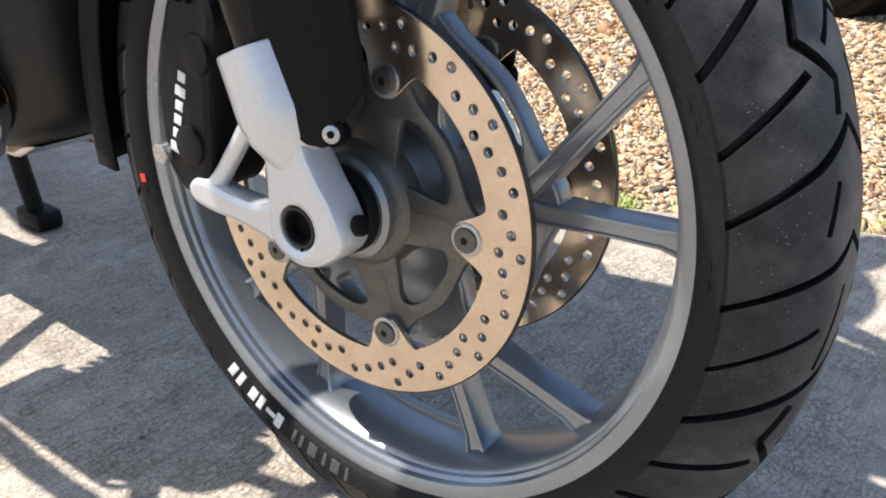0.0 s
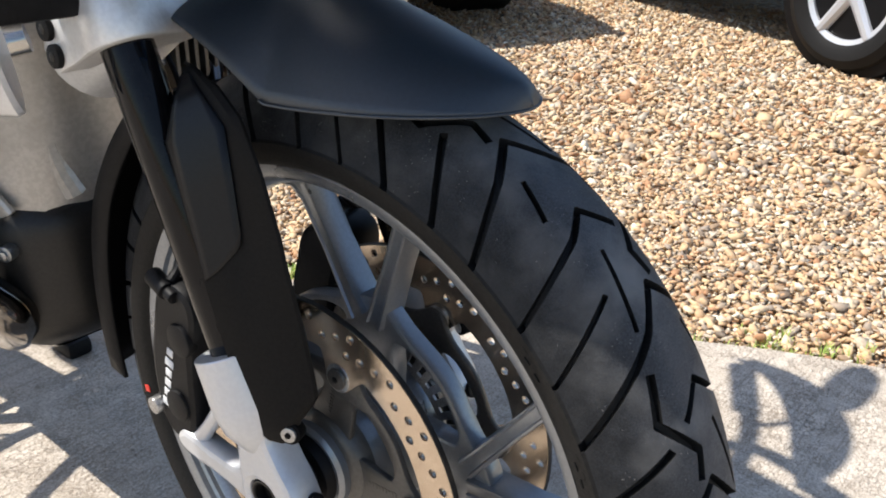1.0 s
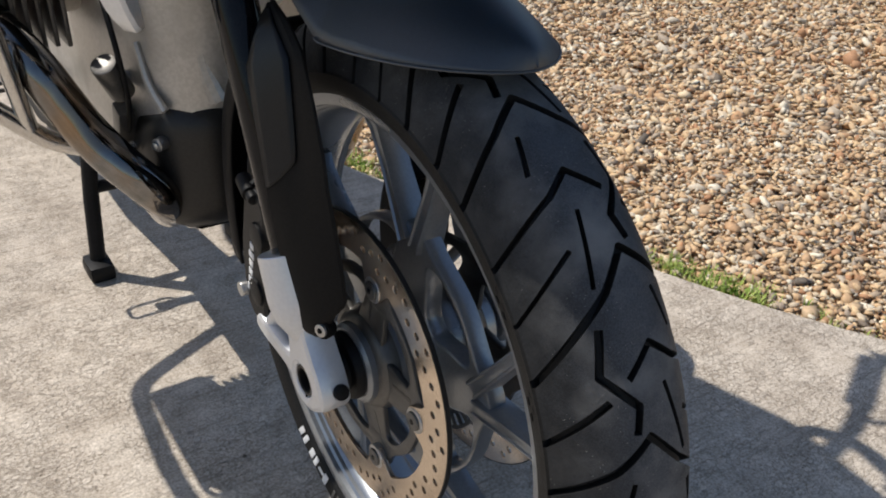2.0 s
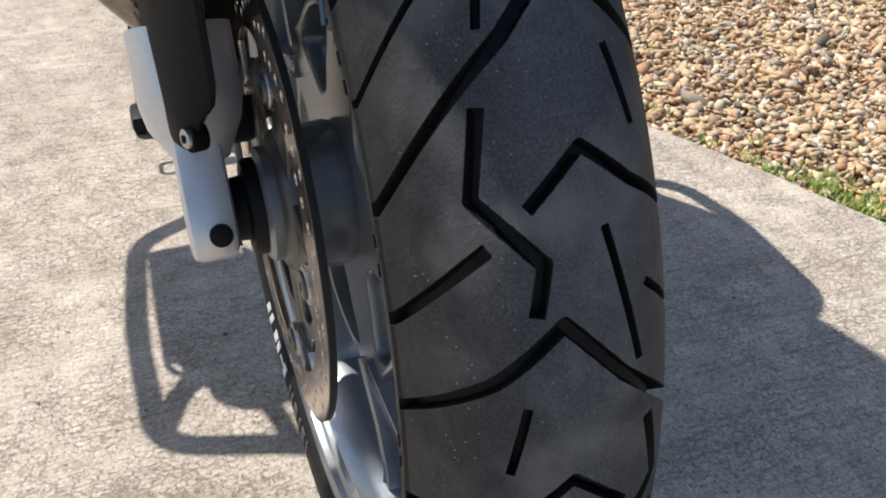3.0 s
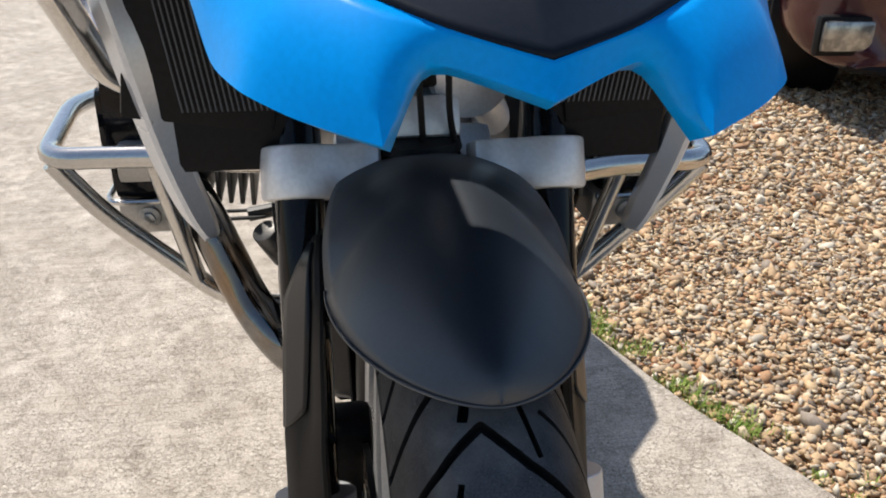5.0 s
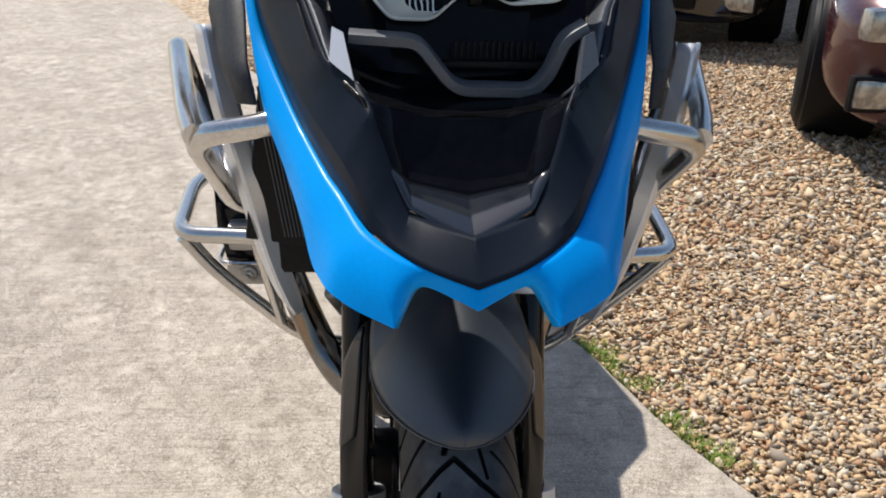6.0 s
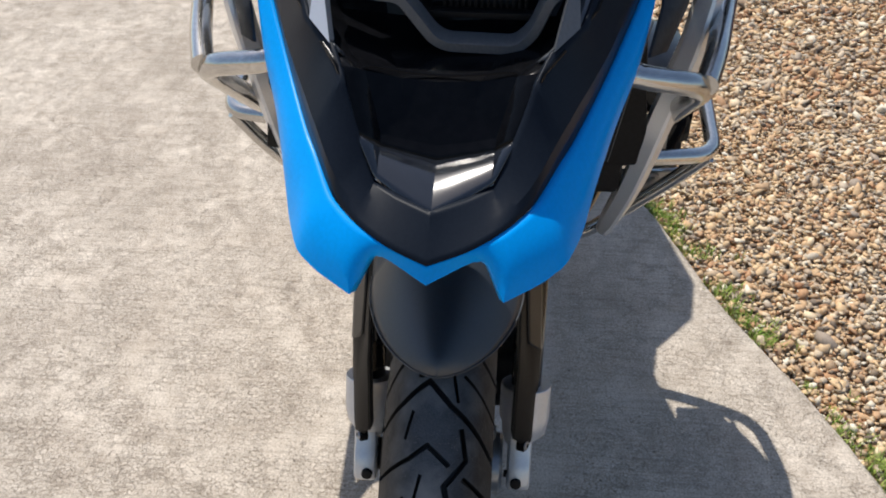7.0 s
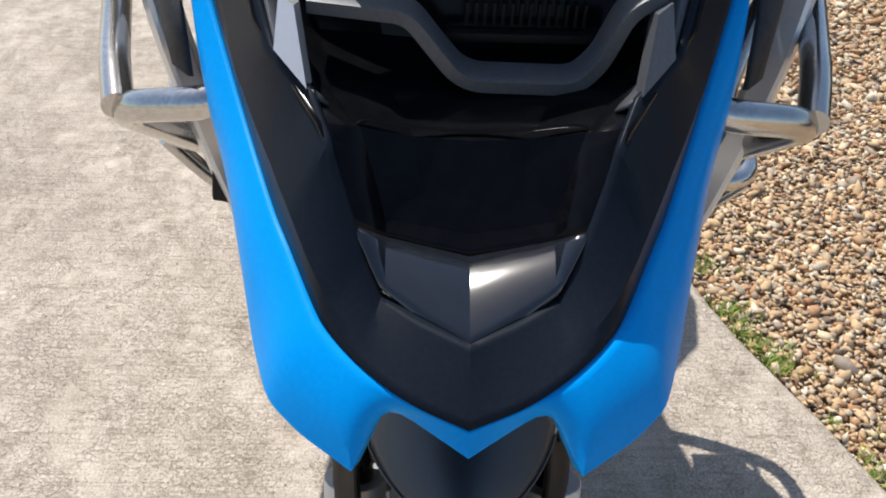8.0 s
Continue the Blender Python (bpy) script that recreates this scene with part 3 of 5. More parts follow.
def build_tyre(parent):
    fine = np.arange(-38, 84, 0.10)
    rest = np.arange(84, 322, 0.3)
    th = np.concatenate([fine, rest])
    arc, yy, drop = tread_section()
    T, L = np.meshgrid(th, np.linspace(arc[0], arc[-1], 300), indexing="ij")
    best, wx, wy = groove_distance(T, L)
    # points close to a groove's edge slide onto it, so that the edge runs clean
    reach = np.where((T < 84), 0.36, 0.95)
    on = np.abs(best) < reach
    T = np.where(on, T - best * wx / (TYRE_R * 1000) * 180 / math.pi, T)
    L = np.clip(np.where(on, L - best * wy / 1000, L), arc[0], arc[-1])
    depth = 0.0070 * np.where(best <= -reach, 1.0, 0.0)
    slope = np.gradient(drop, yy)
    k = np.interp(L, arc, slope)
    Y = np.interp(L, arc, yy) - depth * k / np.sqrt(1 + k * k) + TREAD_Y
    R = TYRE_R - np.interp(L, arc, drop) - depth / np.sqrt(1 + k * k)
    side = [(0.2735, 0.0580), (0.2690, 0.0573), (0.2610, 0.0560), (0.2562, 0.0528), (0.2535, 0.0488), (0.246, 0.0455)]
    lo = [(r, -y) for r, y in side][::-1]
    R = np.concatenate([np.tile([r for r, _ in lo], (len(th), 1)), R, np.tile([r for r, _ in side], (len(th), 1))], 1)
    Y = np.concatenate([np.tile([y for _, y in lo], (len(th), 1)), Y, np.tile([y for _, y in side], (len(th), 1))], 1)
    A = np.radians(np.concatenate([np.tile(th[:, None], (1, len(lo))), T, np.tile(th[:, None], (1, len(side)))], 1))
    V = np.stack([R * np.cos(A), Y, R * np.sin(A)], 2).reshape(-1, 3)
    V[:, 2] = np.maximum(V[:, 2], 0.0006 - AXLE.z)  # flattened where it bears on the ground
    rows, cols = R.shape
    i, j = np.meshgrid(np.arange(rows), np.arange(cols - 1), indexing="ij")
    k = (i + 1) % rows
    f = np.stack([i * cols + j, k * cols + j, k * cols + j + 1, i * cols + j + 1], 2).reshape(-1, 4)
    me = bpy.data.meshes.new("tyre")
    me.vertices.add(len(V))
    me.vertices.foreach_set("co", V.ravel())
    me.loops.add(f.size)
    me.loops.foreach_set("vertex_index", f.ravel().astype(np.int32))
    me.polygons.add(len(f))
    me.polygons.foreach_set("loop_start", np.arange(0, f.size, 4, dtype=np.int32))
    me.polygons.foreach_set("loop_total", np.full(len(f), 4, dtype=np.int32))
    me.update(calc_edges=True)
    me.materials.append(M_RUBBER)
    # second slot: groove faces, their shade painted as darker rubber
    me.materials.append(M_GROOVE)
    cutd = np.concatenate([np.zeros((rows, len(lo))), depth, np.zeros((rows, len(side)))], 1)
    deep = np.maximum(np.maximum(cutd[:, :-1], cutd[:, 1:]), np.roll(np.maximum(cutd[:, :-1], cutd[:, 1:]), -1, 0))
    kind = (deep > 0.005).astype(np.int32)
    kind[:, :len(lo)] = 2
    kind[:, -len(side):] = 2
    me.materials.append(M_SIDE)
    me.polygons.foreach_set("material_index", kind.ravel())
    me.shade_smooth()
    me.set_sharp_from_angle(angle=radians(38))
    ob = new("tyre", me)
    ob.parent = parent
    ob.location = AXLE
    return tagged(ob, "black rubber road tyre with dusty chevron grooves")


def rim_profile(r=0.0):
    half = [(0.2475, 0.0495), (0.2545, 0.0500), (0.2555, 0.0470), (0.2500, 0.0430), (0.2475, 0.0330), (0.2440, 0.0250), (0.2360, 0.0)]
    inner = [(0.2290, 0.0), (0.2300, 0.0120), (0.2325, 0.0225), (0.2352, 0.0290), (0.2378, 0.0340), (0.2392, 0.0352), (0.2398, 0.0395), (0.2425, 0.0420), (0.2435, 0.0470)]
    outer = half + [(a, -b) for a, b in half[::-1][1:]]
    return outer + [(a, -b) for a, b in inner[::-1]] + inner[1:]


def at_axle(ob):
    ob.location = AXLE
    return ob


def polar(r, deg):
    return (r * math.cos(radians(deg)), r * math.sin(radians(deg)))


def build_wheel():
    tyre = build_tyre(bike)
    # raised letters and marks as plain bars on the sidewall
    for a, h, w in ((-112.2, .015, .0085), (-114.6, .005, .012), (-117.6, .015, .007), (-120.0, .013, .009), (-124.0, .015, .007), (-126.6, .013, .008)):
        bm = bmesh.new()
        box(bm, (w, 0.0008, h), Matrix.Rotation(-radians(a - 90), 4, "Y") @ Matrix.Translation((0, -0.0567, 0.2650)) @ Matrix.Rotation(radians(9), 4, "X"), 0.0002)
        part("sidewall_mark", bm, M_WHITE, tyre, "worn white print on the sidewall")
    for a, w in ((-107.6, .004), (-105.6, .004), (-102.6, .010), (-99.4, .004), (-96.6, .010), (-93.6, .004)):
        bm = bmesh.new()
        box(bm, (w, 0.0012, 0.013), Matrix.Rotation(-radians(a - 90), 4, "Y") @ Matrix.Translation((0, -0.0567, 0.2650)) @ Matrix.Rotation(radians(9), 4, "X"), 0.0003)
        part("sidewall_rib", bm, M_RIB, tyre)
    for a in (-170, 4, 24, 40):
        for k in range(4):
            bm = bmesh.new()
            box(bm, (0.006, 0.0012, 0.0016), Matrix.Rotation(-radians(a + k * 1.3 - 90), 4, "Y") @ Matrix.Translation((0, -0.0570, 0.265 + 0.004 * (k % 2))), 0.0003)
            part("sidewall_rib", bm, M_SIDE, tyre)
    bm = bmesh.new()
    box(bm, (0.008, 0.0010, 0.007), Matrix.Rotation(-radians(-170 - 90), 4, "Y") @ Matrix.Translation((0, -0.0572, 0.2665)), 0.0003)
    part("balance_mark", bm, M_RED, tyre, "red paint dot on the sidewall")
    rim = None
    bm = bmesh.new()
    lathe(bm, rim_profile(), 160)
    rim = at_axle(part("wheel_rim", bm, M_RIM, bike, "grey painted alloy wheel rim"))
    # hub with waisted barrel
    bm = bmesh.new()
    lathe(bm, [(0.016, -0.072), (0.036, -0.072), (0.040, -0.069), (0.040, -0.058), (0.050, -0.046), (0.052, -0.02), (0.044, 0.0), (0.052, 0.02), (0.050, 0.046),
               (0.040, 0.058), (0.040, 0.074), (0.036, 0.078), (0.016, 0.078)], 64)
    part("hub", bm, M_RIM, rim)
    # pierced web round the hub, from whose five corners the forked spokes leave
    web = []
    for k in range(5):
        a0 = 9.5 + 72 * k
        web += [polar(r, a0 + a) for r, a in ((.1335, -29), (.1330, -22), (.1350, -14), (.1420, -7), (.1470, 0), (.1420, 7), (.1350, 14), (.1330, 22), (.1335, 29), (.1340, 36))]
    holes = [circle(0.030, 40)]
    for k in range(5):
        a0 = 45.5 + 72 * k
        holes.append(rounded([polar(r, a0 + a) for r, a in ((.074, -9), (.094, -17), (.110, -22), (.1210, -22), (.1268, -13), (.1272, 0), (.1268, 13), (.1210, 22), (.110, 22), (.094, 17), (.074, 9), (.070, 0))], 3))
    bm = bmesh.new()
    prism(bm, rounded(web, 2), -0.0150, 0.0040, 0.0026, holes)
    part("wheel_web", bm, M_RIM, rim)
    # five forked spokes, one arm nearly radial and one slanting, with a raised rib along each flank
    for k in range(5):
        a0 = 9.5 + 72 * k
        for r0, off, end in ((.126, -3.2, -4.8), (.126, 4.4, 24.0)):
            bm = bmesh.new()
            c0, c1 = polar(r0, a0 + off), polar(0.2360, a0 + end)
            p0, p1 = Vector((c0[0], 0, c0[1])), Vector((c1[0], 0, c1[1]))
            d = (p1 - p0).normalized()
            side = Vector((-d.z, 0, d.x))
            sect = []
            rows = ((0, .0095, .0180), (0.12, .0086, .0175), (0.5, .0074, .0155), (0.84, .0080, .0160), (0.95, .0110, .0185), (1.0, .0170, .0230))
            half = ((1.0, 0.0), (1.0, 0.55), (0.86, 0.97), (0.62, 1.0), (0.50, 0.86), (0.0, 0.80), (-0.50, 0.86), (-0.62, 1.0), (-0.86, 0.97), (-1.0, 0.55))
            section = half + tuple((-u, -v) for u, v in half)
            for t, w, dp in rows:
                p = p0.lerp(p1, t)
                sect += [p + side * w * u + Vector((0, 0.82 * dp * v - 0.006 * (1 - t), 0)) for u, v in section]
            n = len(section)
            merge(bm, None, sect, ring_faces(len(rows), n) + [tuple(range(n)), tuple(range((len(rows) - 1) * n, len(rows) * n))])
            part("spoke", bm, M_RIM, rim)
    # slotted sensor ring on the far side of the hub
    slots = [[polar(r, a + 8 * k) for r, a in ((.0825, -1.7), (.0940, -1.7), (.0940, 1.7), (.0825, 1.7))] for k in range(45)]
    bm = bmesh.new()
    prism(bm, circle(0.0980, 90), 0.0140, 0.0165, 0.0003, [circle(0.0760, 60)] + slots)
    part("sensor_ring", bm, M_BOLT, rim, "slotted steel speed sensor ring")
    for sg in (-1, 1):
        build_brake_disc(sg, rim)
    # axle seal rings
    bm = bmesh.new()
    lathe(bm, [(0.012, -0.092), (0.0215, -0.092), (0.0225, -0.082), (0.0315, -0.081), (0.0335, -0.078), (0.0335, -0.058), (0.012, -0.058)], 48)
    part("axle_seal", bm, M_BLACK, rim, "black rubber axle seal")


def build_brake_disc(sg, rim):
    """sg -1: the disc on the machine's right side."""
    yd = sg * 0.0605
    n = 360
    inner = []
    for k in range(n):
        a = 360 * k / n
        near = min(abs((a - 0.9 - 72 * j + 180) % 360 - 180) for j in range(5))
        dip = 0.5 + 0.5 * math.cos(math.pi * min(1, max(0, near - 5.0) / 7.5))
        inner.append(polar(0.1185 - dip * 0.0265, a))
    holes = [inner]
    for k in range(10):
        for a, r in ((0, .1445), (0, .1275), (6, .137), (12, .1315), (18, .1425), (24, .1375), (30, .1325)):
            x, z = polar(r, a + 36 * k)
            holes.append(circle(0.0036, 10, x, z))
    bm = bmesh.new()
    prism(bm, circle(0.1525, 180), yd - 0.0025, yd + 0.0025, 0.0005, holes)
    disc = at_axle(part("brake_disc", bm, M_DISC, bike, "drilled steel brake disc with a tan sheen"))
    # the cast carrier inboard of the disc: five arms, joined by a bowed rim from lug to lug
    star = []
    for j in range(5):
        a0 = 0.9 + 72 * j
        star += [polar(r, a0 + a) for r, a in ((.0990, -29), (.0985, -21), (.1000, -14), (.1060, -8), (.1130, -3.5), (.1130, 3.5), (.1060, 8), (.1000, 14), (.0985, 21), (.0990, 29), (.0995, 36))]
    holes = [circle(0.030, 40)]
    for j in range(5):
        a0 = 36.9 + 72 * j
        holes.append(rounded([polar(r, a0 + a) for r, a in ((.0500, -9), (.0590, -15), (.0730, -21.5), (.0815, -22.5), (.0865, -17), (.0875, -8), (.0875, 8), (.0865, 17), (.0815, 22.5), (.0730, 21.5), (.0590, 15), (.0500, 9), (.0485, 0))], 3))
    bm = bmesh.new()
    prism(bm, rounded(star, 3), yd - sg * 0.0036, yd - sg * 0.0100, 0.0022, holes)
    bmesh.ops.remove_doubles(bm, verts=bm.verts, dist=0.00005)
    carrier = part("carrier", bm, M_CARRIER, disc, "grey cast carrier with five arms")
    bm = bmesh.new()
    lathe(bm, [(0.028, yd - sg * .016), (0.053, yd - sg * .016), (0.051, yd - sg * .006), (0.047, yd - sg * .001), (0.041, yd + sg * .002), (0.028, yd + sg * .003)], 60)
    part("carrier_boss", bm, M_CARRIER, carrier)
    for j in range(5):
        # cast characters, worn past reading, along each arm
        for h in range(9):
            x, z = polar(0.056 + 0.0035 * h, 0.9 + 72 * j + 4.5)
            bm = bmesh.new()
            box(bm, (0.0022, 0.0010, 0.0034 + 0.0008 * ((h * 7) % 3)), Matrix.Translation((x, yd - sg * 0.0037, z)) @ Matrix.Rotation(-radians(0.9 + 72 * j), 4, "Y"), 0.0003)
            part("cast_mark", bm, M_CARRIER, carrier)
    # rim of the disc, its shade put in as a dark metal colour
    bm = bmesh.new()
    lathe(bm, [(0.1522, yd - 0.0026), (0.1532, yd - 0.0022), (0.1532, yd + 0.0022), (0.1522, yd + 0.0026)], 180)
    part("disc_edge", bm, M_DARKMETAL, disc, "outer edge of the disc, darkened by painted shade")
    for k in range(5):
        x, z = polar(0.102, 0.9 + 72 * k)
        bm = bmesh.new()
        cyl(bm, (x, yd - sg * 0.006, z), (x, yd + sg * 0.0036, z), 0.0125, segs=28)
        bolt = part("disc_bolt", bm, M_BOLT, disc, "steel button bolt with a washer")
        bm = bmesh.new()
        cyl(bm, (x, yd + sg * 0.002, z), (x, yd + sg * 0.0060, z), 0.0092, segs=28, round_=.0016)
        part("bolt_head", bm, M_CARRIER, bolt)
        # black hexagon on the head, painted for the shade inside a socket
        bm = bmesh.new()
        cyl(bm, (x, yd + sg * 0.0050, z), (x, yd + sg * 0.0064, z), 0.0030, segs=6)
        part("socket_shade", bm, M_BLACK, bolt)


# fork frame: s along the legs from axle height, f forwards
FA, FN = Vector((-0.400, 0, 0.9165)), Vector((0.9165, 0, 0.400))
FORK_O = Vector((0.011, 0, 0.318))


def fork_point(s, f, y):
    p = FORK_O + FA * s + FN * f
    return Vector((p.x, y, p.z))


def fork_frame(s, f, y):
    """x along f, y along the leg, z across the machine."""
    p = fork_point(s, f, y)
    return Matrix(((FN.x, FA.x, 0, p.x), (0, 0, 1, p.y), (FN.z, FA.z, 0, p.z), (0, 0, 0, 1)))


def moved(bm, m):
    bmesh.ops.transform(bm, matrix=m, verts=bm.verts)
    return bm


def rounded(points, n):
    """A closed smooth outline through the points."""
    P = [Vector((x, z, 0)) for x, z in points]
    m = len(P)
    out = []
    for k in range(m):
        p0, p1, p2, p3 = P[k - 1], P[k], P[(k + 1) % m], P[(k + 2) % m]
        for h in range(n):
            t = h / n
            q = 0.5 * (2 * p1 + (p2 - p0) * t + (2 * p0 - 5 * p1 + 4 * p2 - p3) * t * t + (3 * p1 - p0 - 3 * p2 + p3) * t ** 3)
            out.append((q.x, q.y))
    return out


def build_fork(sg):
    y0 = sg * 0.1040 + 0.0030
    bm = bmesh.new()
    cyl(bm, fork_point(0.10, 0, y0), fork_point(0.62, 0, y0), 0.0198, segs=40)
    tube = part("fork_tube", bm, M_TUBE, bike, "gloss black fork tube")
    # cast lower leg
    bm = bmesh.new()
    sweep(bm, [fork_point(0.041, -0.003, sg * 0.099), fork_point(0.052, -0.002, sg * 0.100), fork_point(0.066, 0, y0), fork_point(0.080, 0, y0), fork_point(0.085, 0, y0), fork_point(0.1265, 0, y0), fork_point(0.1275, 0, y0)],
          [0.0165, 0.0225, 0.0300, 0.0330, 0.0334, 0.0330, 0.0322], 40)
    leg = part("fork_leg", bm, M_SILVER, bike, "silver painted cast lower fork leg")
    # flat-faced lug round the axle, split below
    fs = [(.0185, .064), (.0215, .050), (.0250, .030), (.0290, .014), (.0300, -.006), (.0250, -.0180), (.0100, -.0240), (-.0080, -.0260), (-.0240, -.0210), (-.0365, -.0085), (-.0390, .0060), (-.0330, .0220), (-.0255, .0400), (-.0205, .054), (-.0185, .064)]
    pts = [fork_point(q, f, 0) for f, q in fs]
    bm = bmesh.new()
    prism(bm, rounded([(p.x, p.z) for p in pts], 4), sg * 0.0885, sg * 0.1190, 0.0060, [circle(0.0152, 40, AXLE.x, AXLE.z)])
    part("axle_lug", bm, M_SILVER, leg)
    bm = bmesh.new()
    lathe(bm, [(0.0120, sg * 0.1000), (0.0156, sg * 0.1000), (0.0156, sg * 0.1150), (0.0148, sg * 0.1168), (0.0132, sg * 0.1168), (0.0122, sg * 0.1155)], 48, Matrix.Translation((AXLE.x, 0, AXLE.z)))
    part("lug_rim", bm, M_DARKMETAL, leg)
    bm = bmesh.new()
    lathe(bm, [(0.0002, sg * 0.1085), (0.0095, sg * 0.1085), (0.0100, sg * 0.1130), (0.0112, sg * 0.1158), (0.0124, sg * 0.1163), (0.0124, sg * 0.1030), (0.0002, sg * 0.1030)], 32, Matrix.Translation((AXLE.x, 0, AXLE.z)), closed=False)
    part("axle_cap", bm, M_HOLE, leg, "axle end, black with the hollow's painted shade")
    # the split itself: a black bar in place of a shaded slit
    bm = bmesh.new()
    box(bm, (0.0016, 0.0330, 0.0120), Matrix.Translation((0.0040, sg * 0.1010, 0.2975)) @ Matrix.Rotation(radians(-8), 4, "Y"), 0.0003)
    part("slot_shade", bm, M_BLACK, leg)
    bm = bmesh.new()
    cyl(bm, fork_point(-0.004, 0.020, sg * 0.1000), fork_point(-0.005, 0.0345, sg * 0.1000), 0.0074, segs=24)
    part("pinch_bolt", bm, M_BLACK, leg)
    # arm and strut that carry the caliper
    k = Vector((-0.112, sg * 0.100, 0.314))
    bm = bmesh.new()
    arm = [(-.020, .338), (-.026, .337), (-.034, .3270), (-.048, .3225), (-.078, .3235), (-.098, .3270), (-.113, .3260), (-.1215, .3165), (-.117, .3070), (-.100, .3020), (-.070, .3010), (-.046, .2980), (-.026, .2935), (-.020, .2940)]
    prism(bm, rounded(arm, 4), sg * 0.0920, sg * 0.1130, 0.0055)
    sweep(bm, [(k + Vector((0.013, sg * 0.003, 0.004))).lerp(fork_point(0.088, -0.024, sg * 0.106), h / 11) for h in range(12)],
          [0.0090, 0.0080, 0.0072, 0.0068, 0.0068, 0.0068, 0.0068, 0.0068, 0.0069, 0.0070, 0.0074, 0.0080], 16)
    cyl(bm, fork_point(0.112, -0.030, sg * 0.096), fork_point(0.112, -0.030, sg * 0.114), 0.0075, segs=20)
    part("caliper_mount", bm, M_SILVER, leg)
    # clamp under the steering head: a ring with a split lug behind and an arm inwards
    half = [(0.0300, 0.0), (0.0270, sg * 0.0150), (0.0160, sg * 0.0262), (0.0, sg * 0.0300), (-0.0200, sg * 0.0268), (-0.0420, sg * 0.0235), (-0.0680, sg * 0.0230), (-0.0690, sg * 0.0080), (-0.0680, -sg * 0.0070),
            (-0.0400, -sg * 0.0120), (-0.0280, -sg * 0.0300), (-0.0230, -sg * 0.0640), (0.0150, -sg * 0.0640), (0.0190, -sg * 0.0340), (0.0260, -sg * 0.0170)]
    bm = bmesh.new()
    prism(bm, rounded(half, 4), -0.0212, 0.0212, 0.0032)
    moved(bm, fork_frame(0.3860, 0, y0))
    clamp = part("fork_clamp", bm, M_CAST, bike, "silver cast fork clamp")
    for ds in (0.3765, 0.3975):
        bm = bmesh.new()
        cyl(bm, fork_point(ds, -0.0575, y0), fork_point(ds, -0.0575, y0 + sg * 0.0285), 0.0092, segs=24)
        part("clamp_bolt", bm, M_BLACK, clamp)
        # dark hexagon that stands for the socket's shaded hollow
        bm = bmesh.new()
        cyl(bm, fork_point(ds, -0.0575, y0 + sg * 0.0270), fork_point(ds, -0.0575, y0 + sg * 0.0290), 0.0042, segs=6)
        part("socket_shade", bm, M_DARKMETAL, clamp)
    # faceted cover in front of the tube: rows up the leg of (f, y) at its rear edge, crease and front edge
    secs = [(0.052, (.034, .112), (.043, .104), (.052, .096)), (0.057, (.026, .117), (.042, .109), (.063, .093)), (0.064, (.021, .119), (.043, .112), (.069, .092)), (0.088, (.019, .121), (.045, .112), (.074, .092)),
            (0.130, (.020, .122), (.050, .110), (.080, .092)), (0.180, (.024, .122), (.055, .106), (.086, .093)), (0.204, (.027, .121), (.059, .102), (.089, .092)), (0.250, (.029, .119), (.068, .098), (.091, .091)),
            (0.290, (.030, .116), (.076, .095), (.086, .089)), (0.315, (.037, .104), (.062, .094), (.072, .088)), (0.336, (.044, .091), (.047, .090), (.050, .087))]

    def cover_at(q, w, lift=0.0):
        k = max(0, min(len(secs) - 2, sum(1 for r in secs if r[0] <= q) - 1))
        t = (q - secs[k][0]) / (secs[k + 1][0] - secs[k][0])
        c = [Vector(a).lerp(Vector(b), t) for a, b in zip(secs[k][1:], secs[k + 1][1:])]
        p = c[0].lerp(c[1], w) if w <= 1 else c[1].lerp(c[2], w - 1)
        p += Vector((0.5, 0.86)) * lift
        return fork_point(q + 0.020 * max(0.0, w - 1) * max(0.0, 1 - (q - 0.052) / 0.12), p.x, sg * p.y)  # the lower end is cut on a slant
    grid = []
    for k in range(len(secs) * 4 - 3):
        q = secs[k // 4][0] + (0 if k % 4 == 0 else (secs[k // 4 + 1][0] - secs[k // 4][0]) * (k % 4) / 4)
        row = [cover_at(q, 0, -0.006), cover_at(q, 0)] + [cover_at(q, 0.25 * h, 0.0012 * math.sin(math.pi * 0.25 * h)) for h in range(1, 5)] + [cover_at(q, 1.5, 0.0012), cover_at(q, 1.92), cover_at(q, 2.0, -0.002)]
        e = row[-1]
        grid.append(row + [Vector((e.x - 0.012, e.y - sg * 0.002, e.z))])
    cover = shell("fork_cover", grid, M_COVER, bike, "black plastic fork tube cover", 0.003, 24, flip=sg > 0)
    # raised facet on the upper half, its lower end cut on a slant
    grid = []
    for q0, q1, w in ((0.188, 0.205, 0.94), (0.190, 0.214, 0.985), (0.215, 0.235, 0.985), (0.25, 0.255, 0.985), (0.288, 0.288, 0.985), (0.312, 0.312, 0.96), (0.331, 0.331, 0.9)):
        row = []
        for h in range(7):
            t = h / 6
            row.append(cover_at(q0 + (q1 - q0) * t ** 1.5, 0.05 + (w - 0.05) * t, 0.0022))
        grid.append(row)
    shell("cover_panel", grid, M_PANEL, cover, "satin black inset panel", 0.0025, 24, flip=sg > 0)
    bm = bmesh.new()
    a = Vector((0.026, sg * 0.106, 0.389))
    d = Vector((0.35, sg * 0.9, 0.1)).normalized()
    cyl(bm, a - d * 0.008, a + d * 0.006, 0.0062, segs=20)
    screw = part("cover_screw", bm, M_BOLT, cover)
    # seat and socket of the screw, their depth painted as black
    bm = bmesh.new()
    cyl(bm, a - d * 0.007, a + d * 0.0035, 0.0092, segs=24)
    part("screw_seat", bm, M_HOLE, cover)
    bm = bmesh.new()
